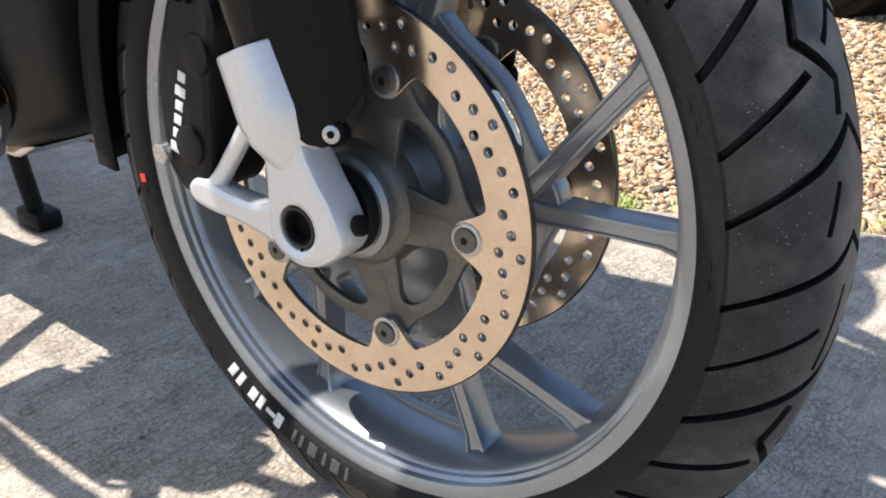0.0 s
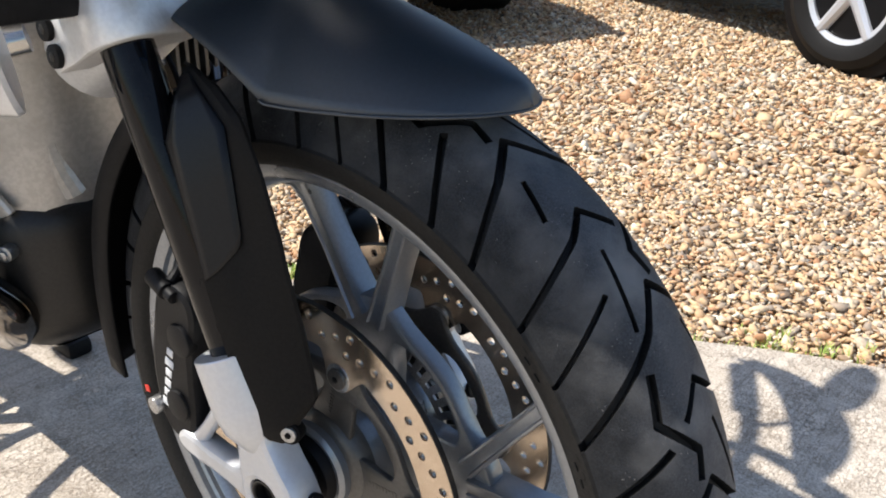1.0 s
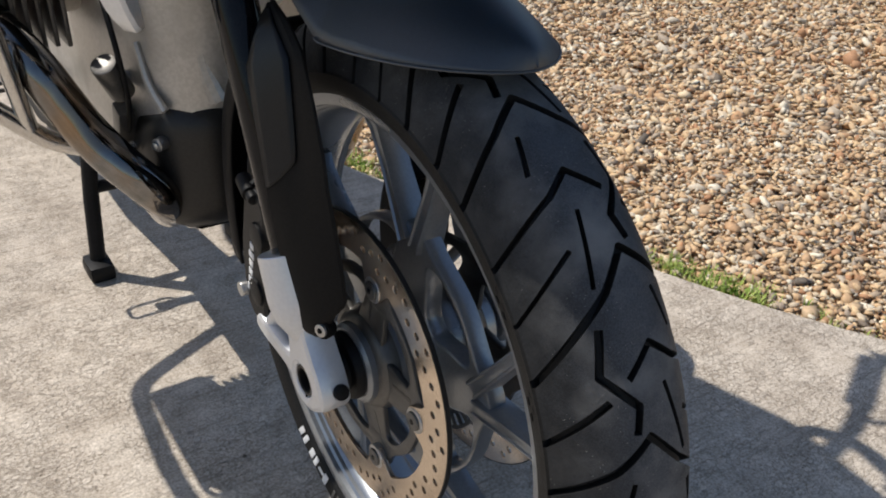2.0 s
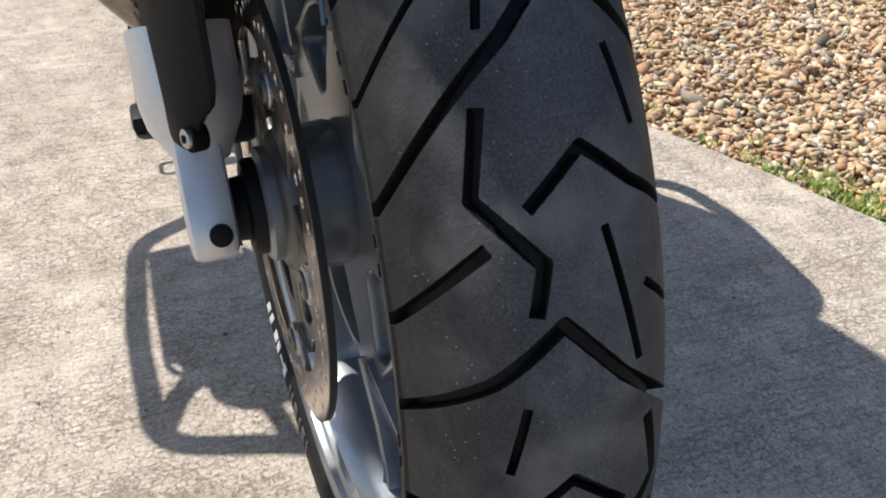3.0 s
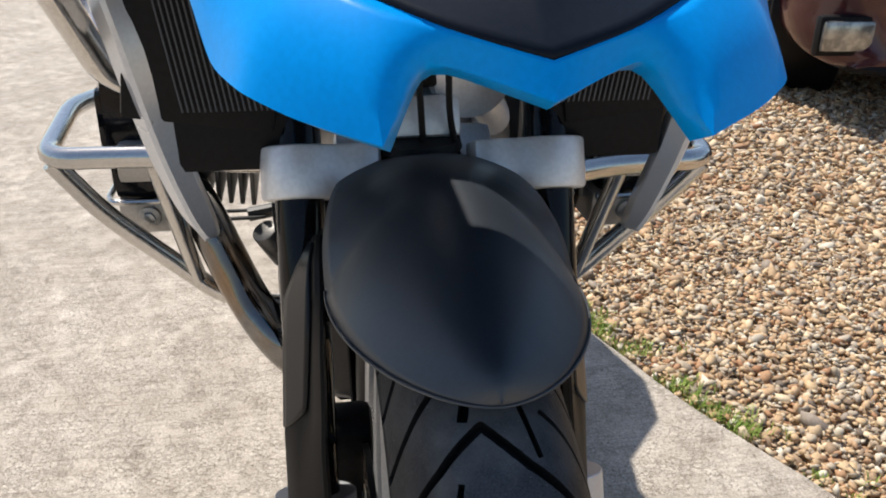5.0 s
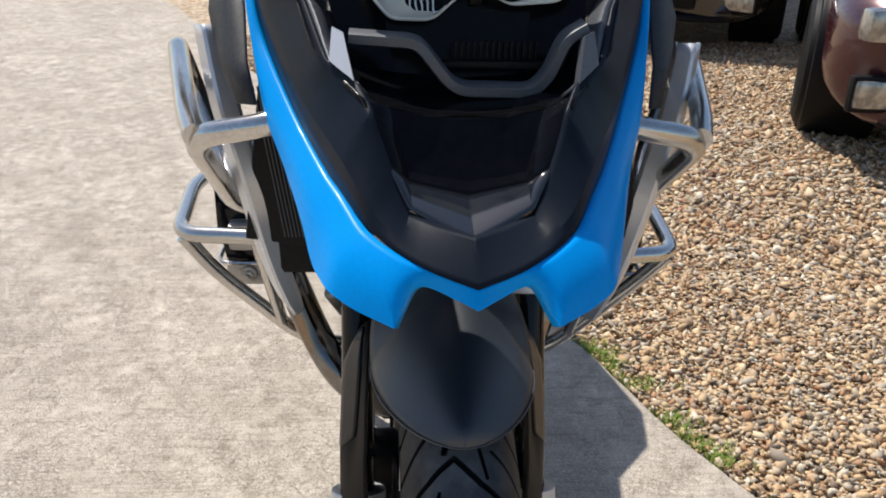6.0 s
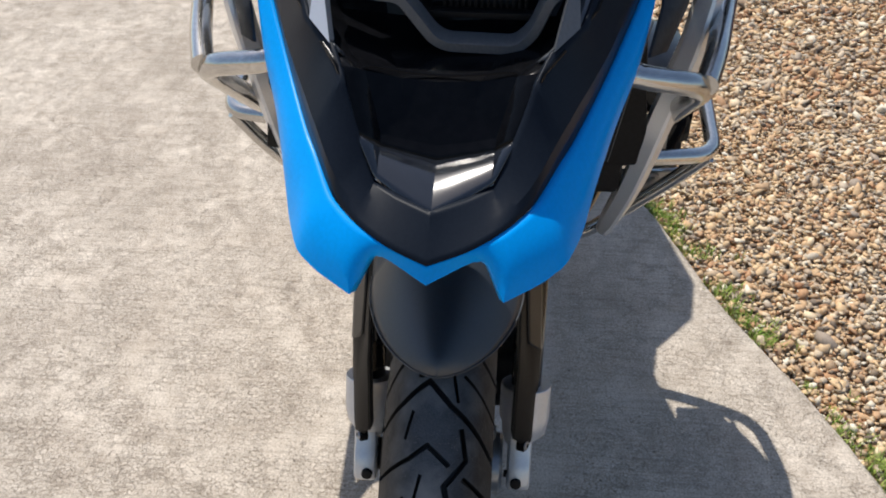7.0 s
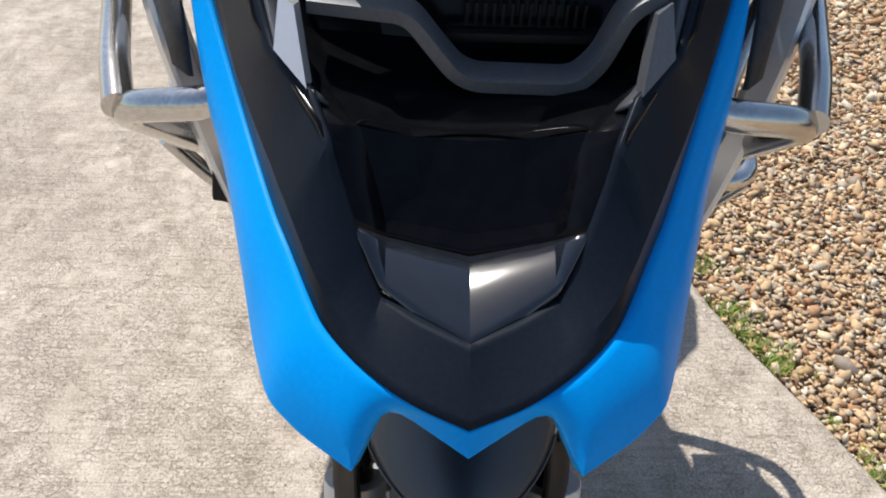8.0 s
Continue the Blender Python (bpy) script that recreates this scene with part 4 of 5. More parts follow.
    cyl(bm, a + d * 0.0045, a + d * 0.0068, 0.0028, segs=6)
    part("screw_socket", bm, M_HOLE, cover)
    # caliper
    bm = bmesh.new()
    out = [(-0.085, 0.462), (-0.106, 0.470), (-0.124, 0.462), (-0.134, 0.448), (-0.142, 0.420), (-0.149, 0.395), (-0.151, 0.370), (-0.149, 0.340), (-0.146, 0.325), (-0.130, 0.310), (-0.104, 0.314), (-0.094, 0.34), (-0.090, 0.40), (-0.080, 0.44)]
    prism(bm, rounded(out, 3), sg * 0.110, sg * 0.050, 0.007)
    cal = part("brake_caliper", bm, M_BLACK, bike, "black radial brake caliper")
    for zz in (0.350, 0.420):
        bm = bmesh.new()
        cyl(bm, (-0.108 + (zz - .385) * .2, sg * 0.100, zz), (-0.108 + (zz - .385) * .2, sg * 0.1130, zz), 0.0150, segs=28)
        part("piston_cover", bm, M_BLACK, cal)
    bm = bmesh.new()
    cyl(bm, (-0.146, sg * 0.098, 0.338), (-0.146, sg * 0.117, 0.338), 0.008, segs=20)
    part("caliper_bolt", bm, M_BOLT, cal)
    if sg < 0:
        for k2 in range(6):
            bm = bmesh.new()
            box(bm, (0.0080 + 0.0030 * (k2 in (0, 4)), 0.0008, 0.0078), Matrix.Translation((-0.1335 + 0.0030 * k2, -0.1102, 0.345 + 0.0112 * k2)) @ Matrix.Rotation(radians(14), 4, "Y"), 0.0004)
            part("logo_mark", bm, M_WHITE, cal, "white print on the caliper")
    bm = bmesh.new()
    cyl(bm, (-0.135, sg * 0.106, 0.467), (-0.110, sg * 0.110, 0.462), 0.008, segs=20)
    cyl(bm, (-0.110, sg * 0.110, 0.462), (-0.100, sg * 0.111, 0.460), 0.0055, segs=20)
    part("brake_hose_end", bm, M_BLACK, cal)
    bm = bmesh.new()
    sweep(bm, spline([Vector((-0.110, sg * 0.106, 0.47)), fork_point(0.205, -0.045, sg * 0.092), fork_point(0.26, -0.030, sg * 0.088), fork_point(0.40, -0.030, sg * 0.076)], 24), 0.0045, 10)
    part("brake_hose", bm, M_BLACK, cal)


def build_fender():
    def curve_at(points, u):
        return spline(points, 101)[int(round(u * 100))]
    rear = [(-0.006, 0.0885, 0.6310), (-0.036, 0.0890, 0.6480), (-0.068, 0.0860, 0.6600), (-0.100, 0.0800, 0.6680), (-0.135, 0.0700, 0.6720)]
    crest = [(0.1510, 0, 0.6420), (0.1450, 0, 0.6535), (0.1300, 0, 0.6615), (0.0980, 0, 0.6720), (0.0510, 0, 0.6850), (0.0100, 0, 0.6950), (-0.0250, 0, 0.7020), (-0.0600, 0, 0.7025), (-0.0950, 0, 0.6980), (-0.1300, 0, 0.6900)]
    rows = []
    for k in range(61):
        u = k / 60
        if u < 0.62:
            a = u / 0.62 * math.pi / 2
            t = (1 - math.cos(a)) ** 0.85
            e = Vector((0.150 - 0.156 * t, 0.0885 * math.sin(a) ** 0.95, 0.6395 - 0.0085 * t))
        else:
            e = curve_at(rear, (u - 0.62) / 0.38)
        c = curve_at(crest, u ** 0.8)
        row = []
        for j in range(33):
            q = -1 + 2 * j / 32
            g = abs(q) ** 2.1
            p = c.lerp(Vector((e.x, 0, e.z)), g)
            row.append((p.x, e.y * q + AXLE.y, p.z))
        rows.append(row)
    shell("front_fender", rows, M_FENDER, bike, "satin black plastic front fender", 0.003, 60)
    bm = bmesh.new()
    sweep(bm, [Vector(r[0]) for r in rows[38::-1]] + [Vector(r[-1]) for r in rows[1:39]], 0.0011, 8)
    part("fender_lip", bm, M_FENDER, bike)
    # rear splash guard behind the wheel
    rows = []
    for k in range(20):
        phi = 128 + 60 * k / 19
        w = 0.062 - 0.012 * abs(k / 19 - 0.4)
        rows.append([(0.347 * math.cos(radians(phi)) * (1 - 0.02 * abs(j)), w * j / 2, AXLE.z + 0.347 * math.sin(radians(phi))) for j in (-2.1, -2, -1, 0, 1, 2, 2.1)])
        rows[-1] = [(x + (0.03 if abs(y) > w * 1.01 else 0), y, z) for x, y, z in rows[-1]]
    shell("splash_guard", rows, M_BLACK, bike, "black plastic splash guard", 0.004, 40)


def both_sides(points):
    """A row of points from the right edge over the middle to the left edge, from the left half alone."""
    return mirrored(points[:0:-1]) + [tuple(p) for p in points] if abs(points[0][1]) < 1e-6 else mirrored(points[::-1]) + [tuple(p) for p in points]


BOUND = [(.215, 0, .838), (.204, .032, .846), (.186, .060, .855), (.166, .080, .862), (.150, .090, .867), (.115, .107, .879), (.080, .123, .889), (0, .155, .917), (-.09, .190, .965), (-.15, .208, 1.017), (-.24, .225, 1.075)]
OUTER = [(.222, 0, .824), (.194, .046, .836), (.221, .064, .809), (.200, .095, .814), (.181, .116, .820), (.140, .131, .822), (.100, .142, .847), (.030, .163, .873), (-.03, .187, .906), (-.13, .211, .984), (-.22, .228, 1.05)]
INNER = [(.178, 0, .866), (.160, .030, .869), (.145, .050, .872), (.133, .059, .890), (.120, .068, .911), (.100, .081, .944), (.071, .094, .960), (.040, .122, .972), (-.02, .143, 1.010), (-.06, .164, 1.036), (-.15, .19, 1.10)]


def build_nose():
    n = 61

    def dense(points):
        P = [Vector(p) for p in points]
        out = []
        for k in range(n):
            u = k / (n - 1) * (len(P) - 1)
            i = min(int(u), len(P) - 2)
            out.append(P[i].lerp(P[i + 1], u - i))
        return out
    b, o, i = spline(BOUND, n), dense(OUTER), dense(INNER)
    for _ in range(3):  # round the notch and the outer corner, keep the two points
        o = [q if k in (0, 12, n - 1) else (o[k - 1] + q * 2 + o[k + 1]) / 4 for k, q in enumerate(o)]
    rows, rows2 = [], []
    for k in range(n):
        p, q = b[k], o[k]
        bulge = min(1, k / 14) * 0.005 * min(1.0, (q - p).length / 0.04)
        r = []
        for j in range(9):
            t = j / 8
            v = p.lerp(q, t) + Vector((0.5, 0.75, 0.45)).normalized() * bulge * math.sin(math.pi * t)
            r.append((v.x, v.y, v.z))
        v = Vector((q.x - 0.012, (q.y * 0.94), q.z - 0.006))
        r.append((v.x, v.y, v.z))
        rows.append(r)
        p, q = i[k], b[k]
        lift = 0.0095 * min(1.0, max(0.0, (k - 10) / 16))
        r = []
        for j in range(9):
            t = j / 8
            v = p.lerp(q, t) + Vector((0.30, 0.45, 0.84)) * lift * (t / 0.75 if t <= 0.75 else (1 - t) / 0.25)
            r.append((v.x, v.y, v.z + 0.0012))
        rows2.append(r)
    shell("beak_panel", [mirrored(r) for r in rows[:0:-1]] + rows, M_BLUE, bike, "glossy bright blue beak panel", 0.004, 40)
    shell("nose_panel", [mirrored(r) for r in rows2[:0:-1]] + rows2, M_NOSE, bike, "dark glossy black nose panel", 0.004, 22)
    # glossy centre plate, folded along its middle
    half = [[(.177, 0, .8594), (.162, .026, .8682), (.147, .0485, .8763), (.145, .0515, .8776)],
            [(.114, 0, .8755), (.112, .026, .8809), (.110, .050, .8860), (.124, .0665, .905)],
            [(.104, 0, .885), (.102, .027, .888), (.101, .051, .893), (.114, .073, .921)],
            [(.090, 0, .903), (.088, .030, .905), (.090, .056, .908), (.104, .0795, .938)],
            [(.072, 0, .930), (.070, .035, .931), (.076, .066, .940), (.090, .088, .952)],
            [(.030, 0, .936), (.030, .050, .938), (.045, .085, .945), (.060, .106, .961)],
            [(-.035, 0, .940), (-.035, .060, .945), (-.020, .100, .955), (.020, .133, .981)],
            [(-.050, 0, .990), (-.050, .070, .995), (-.040, .120, 1.000), (-.030, .150, 1.014)],
            [(-.075, 0, 1.09), (-.075, .080, 1.09), (-.085, .140, 1.085), (-.10, .178, 1.075)]]
    rows = [both_sides(r) for r in half]
    fine = []
    for k, (a, b) in enumerate(zip(rows, rows[1:])):
        # the lowest field of the plate is softly domed
        for t in ([h / 7 for h in range(7)] if k == 0 else (0, 0.33, 0.66)):
            up = Vector((0, 0, 0.0026 * 4 * t * (1 - t) if k == 0 else 0))
            fine.append([tuple(Vector(p).lerp(Vector(q), t) + up) for p, q in zip(a, b)])
    fine.append(rows[-1])
    # one plate in two finishes: the lower field imitates the reflected sky
    shell("chevron_plate", fine[:8], M_CHEVRON, bike, "lower field of the nose plate with a centre fold, a reflection put into its finish", 0.003, 9)
    shell("centre_plate", fine[7:], M_GLOSS, bike, "gloss black nose plate with a centre fold", 0.003, 9)
    # lip above the plate
    bm = bmesh.new()
    sweep(bm, spline([Vector(p) for p in ((.098, -.070, .915), (.074, -.068, .941), (.068, -.03, .936), (.066, 0, .933), (.068, .03, .936), (.074, .068, .941), (.098, .070, .915))], 40), 0.0012, 8)
    part("plate_lip", bm, M_GLOSS, bike)
    # grey bracket below the headlight
    bm = bmesh.new()
    path = [(0.002, -.102, .9865), (0.011, -.040, .9845), (0.015, -.026, .968), (0.018, -.006, .944), (0.018, .064, .943), (0.015, .078, .956), (0.012, .092, .990), (0.006, .112, 1.000)]
    ring = []
    pts = fillet(path, 0.016, 5)
    for k, p in enumerate(pts):
        d = (pts[min(k + 1, len(pts) - 1)] - pts[max(k - 1, 0)]).normalized()
        up = Vector((1, 0, 0)).cross(d).normalized()
        ring += [p + up * .0042 + Vector((-.012, 0, 0)), p + up * .0042 + Vector((.009, 0, 0)), p + up * .003 + Vector((.0125, 0, 0)),
                 p - up * .005 + Vector((.0125, 0, 0)), p - up * .0065 + Vector((.009, 0, 0)), p - up * .0065 + Vector((-.012, 0, 0))]
    merge(bm, None, ring, ring_faces(len(pts), 6) + [tuple(range(6)), tuple(range(len(ring) - 6, len(ring)))])
    part("lamp_bracket", bm, M_GREYP, bike, "grey bracket under the headlight")
    for k in range(14):
        bm = bmesh.new()
        box(bm, (0.008, 0.0022, 0.016), Matrix.Translation((-0.014, -0.004 + k * 0.0058, 0.972)), 0.0004)
        part("intake_slat", bm, M_BLACK, bike)
    bm = bmesh.new()
    box(bm, (0.012, 0.100, 0.006), Matrix.Translation((-0.008, 0.033, 0.960)), 0.001)
    part("intake_sill", bm, M_BLACK, bike)
    # facets beside the plate; the right one's silver is a painted glint
    for sg in (-1, 1):
        bm = bmesh.new()
        pts = [(.072, .096, .962), (.046, .118, .973), (.024, .116, .998), (.034, .106, .995)]
        base = [(x - .02, y, z - .006) for x, y, z in pts]
        merge(bm, Matrix.Diagonal((1, sg, 1, 1)), pts + base, [(0, 1, 2, 3), (4, 5, 6, 7), (0, 1, 5, 4), (1, 2, 6, 5), (2, 3, 7, 6), (3, 0, 4, 7)])
        part("side_fairing", bm, M_SILVER if sg < 0 else M_GREYP, bike, "facet beside the nose plate, the right one silver as a painted glint")
        edge = spline([Vector(p) for p in INNER[6:]], 16)
        rows = []
        for k, p in enumerate(edge):
            w = (0.012 + 0.010 * min(1, k / 6)) * (1.0 if sg > 0 else 0.8)
            rows.append([(p.x - 0.001, sg * (p.y - 0.002), p.z - 0.001), (p.x + 0.002, sg * (p.y - w * 0.45), p.z - 0.002), (p.x - 0.004, sg * (p.y - w), p.z - 0.010)])
        shell("lamp_surround", rows, M_GREYP, bike, "grey plastic strip beside the headlight", 0.002, 30, flip=sg > 0)
    build_headlight()


def build_headlight():
    n = 40
    # uneven bowl: the big lamp on the right, the slim one on the left
    outline = [(-.095, 1.048), (-.087, 1.0236), (-.064, .997), (-.026, .997), (.003, 1.0236), (.026, 1.0236), (.047, 1.012), (.093, 1.016), (.116, 1.0426), (.116, 1.08), (-.095, 1.08)]
    x0 = -0.028
    ring = fillet([Vector((x0, y, z)) for y, z in outline] + [Vector((x0, outline[0][0], outline[0][1]))], 0.008, 4)[:-1]
    c = Vector((x0 - 0.055, 0.0, 1.035))
    bm = bmesh.new()
    rows = []
    for t, dx in ((0.0, 0.0), (0.12, -0.016), (0.4, -0.034), (0.7, -0.044), (0.97, -0.048)):
        rows += [Vector((x0 + dx, p.y * (1 - t) + c.y * t, p.z * (1 - t) + c.z * t)) for p in ring]
    merge(bm, None, rows, ring_faces(5, len(ring)))
    lamp = part("headlight", bm, M_CHROME, bike, "clear headlight with a silver reflector")
    bm = bmesh.new()
    sweep(bm, ring + [ring[0], ring[1]], 0.0024, 8, caps=False)
    part("bezel", bm, M_CHROME, lamp)
    bm = bmesh.new()
    rows = []
    for t, dx in ((0.0, 0.002), (0.2, 0.010), (0.5, 0.016), (0.97, 0.018)):
        rows += [Vector((x0 + dx, p.y * (1 - t), p.z * (1 - t) + 1.035 * t)) for p in ring]
    merge(bm, None, rows, ring_faces(4, len(ring)))
    ln = part("lens", bm, M_GLASS, lamp, "clear lamp lens")
    ln.visible_shadow = False
    for k in range(9):
        bm = bmesh.new()
        sweep(bm, [Vector((x0 - 0.026, -0.064 + k * 0.005, 1.006)), Vector((x0 - 0.038, -0.064 + k * 0.005, 1.065))], 0.0009, 8)
        part("reflector_rib", bm, M_CHROME, lamp)
    bm = bmesh.new()
    box(bm, (0.03, 0.012, 0.075), Matrix.Translation((x0 - 0.030, 0.016, 1.045)), 0.003)
    part("divider", bm, M_BLACK, lamp)


def build_bars(sg):
    def P(*pts):
        return [Vector((x, sg * y, z)) for x, y, z in pts]
    bm = bmesh.new()
    sweep(bm, fillet(P((-.10, .12, .905), (-.02, .17, .898), (-.050, .262, .874), (-.205, .252, .745), (-.24, .225, .72)), 0.035), 0.0125, 20)
    upper = part("crash_bar", bm, M_STEEL, bike, "satin stainless steel upper crash bar")
    bm = bmesh.new()
    sweep(bm, fillet(P((-.048, .258, .876), (-.10, .275, .885), (-.318, .328, .915), (-.352, .318, .85), (-.30, .28, .77), (-.21, .252, .745)), 0.035), 0.0122, 20)
    part("bar_loop", bm, M_STEEL, upper)
    bm = bmesh.new()
    dx, rear, up = (0.035, 0.10, 0.0) if sg > 0 else (-0.008, 0.0, 0.015)
    sweep(bm, fillet(P((-.30 + dx, .09, .632), (-.34 + dx, .155, .600 + up), (-.395 + dx, .25, .592 + up), (-.435 + dx, .384, .580 + up), (-.62 + dx, .395, .590 + up), (-.80 + rear, .375, .585), (-.83 + rear, .28, .56), (-.83 + rear, .12, .46)), 0.04), 0.0125, 20)
    lower = part("engine_bar", bm, M_STEEL, bike, "satin stainless steel engine guard bar")
    bm = bmesh.new()
    sweep(bm, fillet(P((-.442 + dx, .378, .574 + up), (-.455 + dx, .335, .520), (-.470 + dx, .215, .400), (-.47 + dx, .17, .382), (-.46 + dx, .08, .375)), 0.05), 0.0118, 20)
    part("lower_bar", bm, M_STEEL, lower)
    bm = bmesh.new()
    sweep(bm, P((-.41 + dx, .265, .590 + up), (-.468 + dx, .235, .415)), 0.010, 16)
    part("bar_brace", bm, M_STEEL, lower)
    # radiator, its guard strip and shroud wing
    bm = bmesh.new()
    box(bm, (0.03, 0.115, 0.20), Matrix.Translation((-.150, sg * .160, .815)) @ Matrix.Rotation(radians(sg * 8), 4, "X"), 0.004)
    box(bm, (0.05, 0.10, 0.060), Matrix.Translation((-.165, sg * .155, .705)), 0.01)
    rad = part("radiator", bm, M_BLACK, bike, "black finned radiator")
    for k in range(21):
        bm = bmesh.new()
        y = sg * (.112 + .0042 * k)
        sweep(bm, [Vector((-.132, y - sg * .012, .728)), Vector((-.132, y + sg * .014, .905))], 0.0007, 6)
        part("fin", bm, M_GREYP, rad)
    rows = []
    for x, y, z, w in ((-.175, .262, .96, .018), (-.150, .246, .88, .019), (-.135, .222, .79, .019), (-.140, .203, .70, .018), (-.152, .187, .638, .015), (-.158, .178, .613, .006)):
        w *= 0.72
        if sg > 0:  # the left strip is set further out
            y, z = y + .017, z - .012
        rows.append([(x - .016, sg * (y + w * .95), z), (x - .013, sg * (y + w * .98), z), (x + .004, sg * (y + w * .20), z + .002), (x + .004, sg * (y + w * .12), z + .002), (x - .004, sg * (y - w * .80), z), (x - .014, sg * (y - w * .84), z)])
    shell("radiator_guard", [list(r) for r in zip(*[spline(c, 24) for c in zip(*rows)])], M_STRIP, bike, "silver trim strip beside the radiator", 0.004, 22, flip=sg > 0)
    rows = [[(-.030, sg * .192, .912), (-.075, sg * .205, .945), (-.13, sg * .212, .985), (-.22, sg * .23, 1.05)],
            [(-.060, sg * .212, .905), (-.11, sg * .232, .942), (-.16, sg * .238, .985), (-.25, sg * .25, 1.05)],
            [(-.135, sg * .240, .925), (-.158, sg * .248, .950), (-.182, sg * .256, .977), (-.30, sg * .262, 1.04)],
            [(-.30, sg * .252, .985), (-.31, sg * .256, 1.0), (-.32, sg * .262, 1.02), (-.42, sg * .262, 1.06)]]
    shell("tank_shroud", rows, M_SHROUD, bike, "dark grey plastic tank shroud", 0.004, 40, flip=sg < 0)


def build_engine():
    bm = bmesh.new()
    sect = []
    for x, w, z0, z1 in ((-.372, .030, .34, .60), (-.382, .070, .31, .66), (-.41, .100, .29, .70), (-.47, .118, .275, .72), (-.56, .130, .265, .74), (-.75, .135, .26, .72), (-.90, .13, .30, .66)):
        for k in range(24):
            a = 2 * math.pi * k / 24
            c, s = math.cos(a), math.sin(a)
            c, s = math.copysign(abs(c) ** 0.45, c), math.copysign(abs(s) ** 0.6, s)
            sect.append((x, w * c, (z0 + z1) / 2 + (z1 - z0) / 2 * s))
    merge(bm, None, sect, ring_faces(7, 24) + [tuple(range(24)), tuple(range(144, 168))])
    eng = part("engine_block", bm, M_ENGINE, bike, "grey cast boxer engine block", 60)
    bm = bmesh.new()
    sect = []
    for x, w, z0, z1 in ((-.364, .045, .31, .43), (-.372, .078, .295, .445), (-.402, .108, .275, .455), (-.455, .122, .262, .440), (-.52, .126, .258, .36)):
        for k in range(24):
            a = 2 * math.pi * k / 24
            c, s = math.cos(a), math.sin(a)
            c, s = math.copysign(abs(c) ** 0.4, c), math.copysign(abs(s) ** 0.4, s)
            sect.append((x, w * c, (z0 + z1) / 2 + (z1 - z0) / 2 * s))
    merge(bm, None, sect, ring_faces(5, 24) + [tuple(range(24)), tuple(range(96, 120))])
    part("front_cover", bm, M_DARKMETAL, eng, "dark grey engine front cover", 40)
    for sg in (-1, 1):
        for x, y, z in ((-.400, .108, .405), (-.470, .117, .470), (-.430, .108, .560), (-.47, .119, .640)):
            bm = bmesh.new()
            cyl(bm, (x, sg * (y - .006), z), (x + .006, sg * (y + .006), z), .0085, segs=20)
            cyl(bm, (x + .004, sg * (y + .003), z), (x + .008, sg * (y + .009), z), .005, segs=6)
            part("cover_bolt", bm, M_BOLT, eng)
        bm = bmesh.new()
        sweep(bm, spline([Vector((-.378, sg * .02, .60)), Vector((-.386, sg * .045, .55)), Vector((-.384, sg * .05, .50)), Vector((-.376, sg * .038, .455))], 16), [.003 + .0006 * k for k in range(16)], 8)
        part("casting_rib", bm, M_ENGINE, eng)
        bm = bmesh.new()
        sweep(bm, spline([Vector((-.435, sg * .109, .52)), Vector((-.415, sg * .106, .475)), Vector((-.395, sg * .098, .445))], 12), .005, 8)
        part("casting_rib", bm, M_ENGINE, eng)
        bm = bmesh.new()
        box(bm, (.03, .022, .06), Matrix.Translation((-.475, sg * .128, .405)) @ Matrix.Rotation(radians(20), 4, "Y"), .005)
        cyl(bm, (-.455, sg * .128, .455), (-.435, sg * .15, .50), .016, segs=20)
        part("oil_fitting", bm, M_CARRIER, eng)
        bm = bmesh.new()
        sweep(bm, spline([Vector((-.46, sg * .135, .58)), Vector((-.425, sg * .135, .52)), Vector((-.435, sg * .128, .45)), Vector((-.465, sg * .126, .40))], 20), .0035, 8)
        part("engine_cable", bm, M_BLACK, eng)
    bm = bmesh.new()
    out = [(-.40, .275), (-.45, .252), (-.85, .235), (-.88, .26), (-.60, .275)]
    prism(bm, out, -.075, .075, .006)
    part("belly_pan", bm, M_STEEL, bike, "metal belly pan under the engine")
    for sg in (-1, 1):
        cx = -.562 if sg > 0 else -.612
        bm = bmesh.new()
        cyl(bm, (cx, sg * .13, .575), (cx, sg * .27, .575), .055, segs=24)
        cylr = part("cylinder", bm, M_ENGINE, bike, "finned grey engine cylinder")
        for k in range(7):
            bm = bmesh.new()
            box(bm, (.19, .006, .16 - .004 * k), Matrix.Translation((cx, sg * (.165 + .014 * k), .580)), .002)
            part("cooling_fin", bm, M_CARRIER, cylr)
        bm = bmesh.new()
        box(bm, (.228, .084, .170), Matrix.Translation((cx, sg * (.308 if sg > 0 else .292), .600)), .026)
        box(bm, (.16, .022, .10), Matrix.Translation((cx, sg * (.351 if sg > 0 else .333), .600)), .010)
        head = part("head_cover", bm, M_TUBE, cylr, "gloss black cylinder head cover")
        y0, y1 = (.262, .354) if sg > 0 else (.246, .338)
        bm = bmesh.new()
        sweep(bm, fillet([(cx + .117, sg * y0, .520), (cx + .117, sg * y1, .520), (cx - .117, sg * y1, .520), (cx - .117, sg * y0, .520)], .025), .0042, 10)
        part("head_trim", bm, M_STEEL, head, "bright metal trim along the cover's edge")
        bm = bmesh.new()
        box(bm, (.215, .085, .050), Matrix.Translation((cx, sg * (y0 + .040), .497)), .012)
        cyl(bm, (cx + .100, sg * (y0 + .045), .497), (cx + .114, sg * (y0 + .045), .497), .014, segs=24)
        base = part("head_base", bm, M_ENGINE, cylr, "grey cast cylinder head")
        bm = bmesh.new()
        cyl(bm, (cx + .108, sg * (y0 + .045), .497), (cx + .118, sg * (y0 + .045), .497), .008, segs=6)
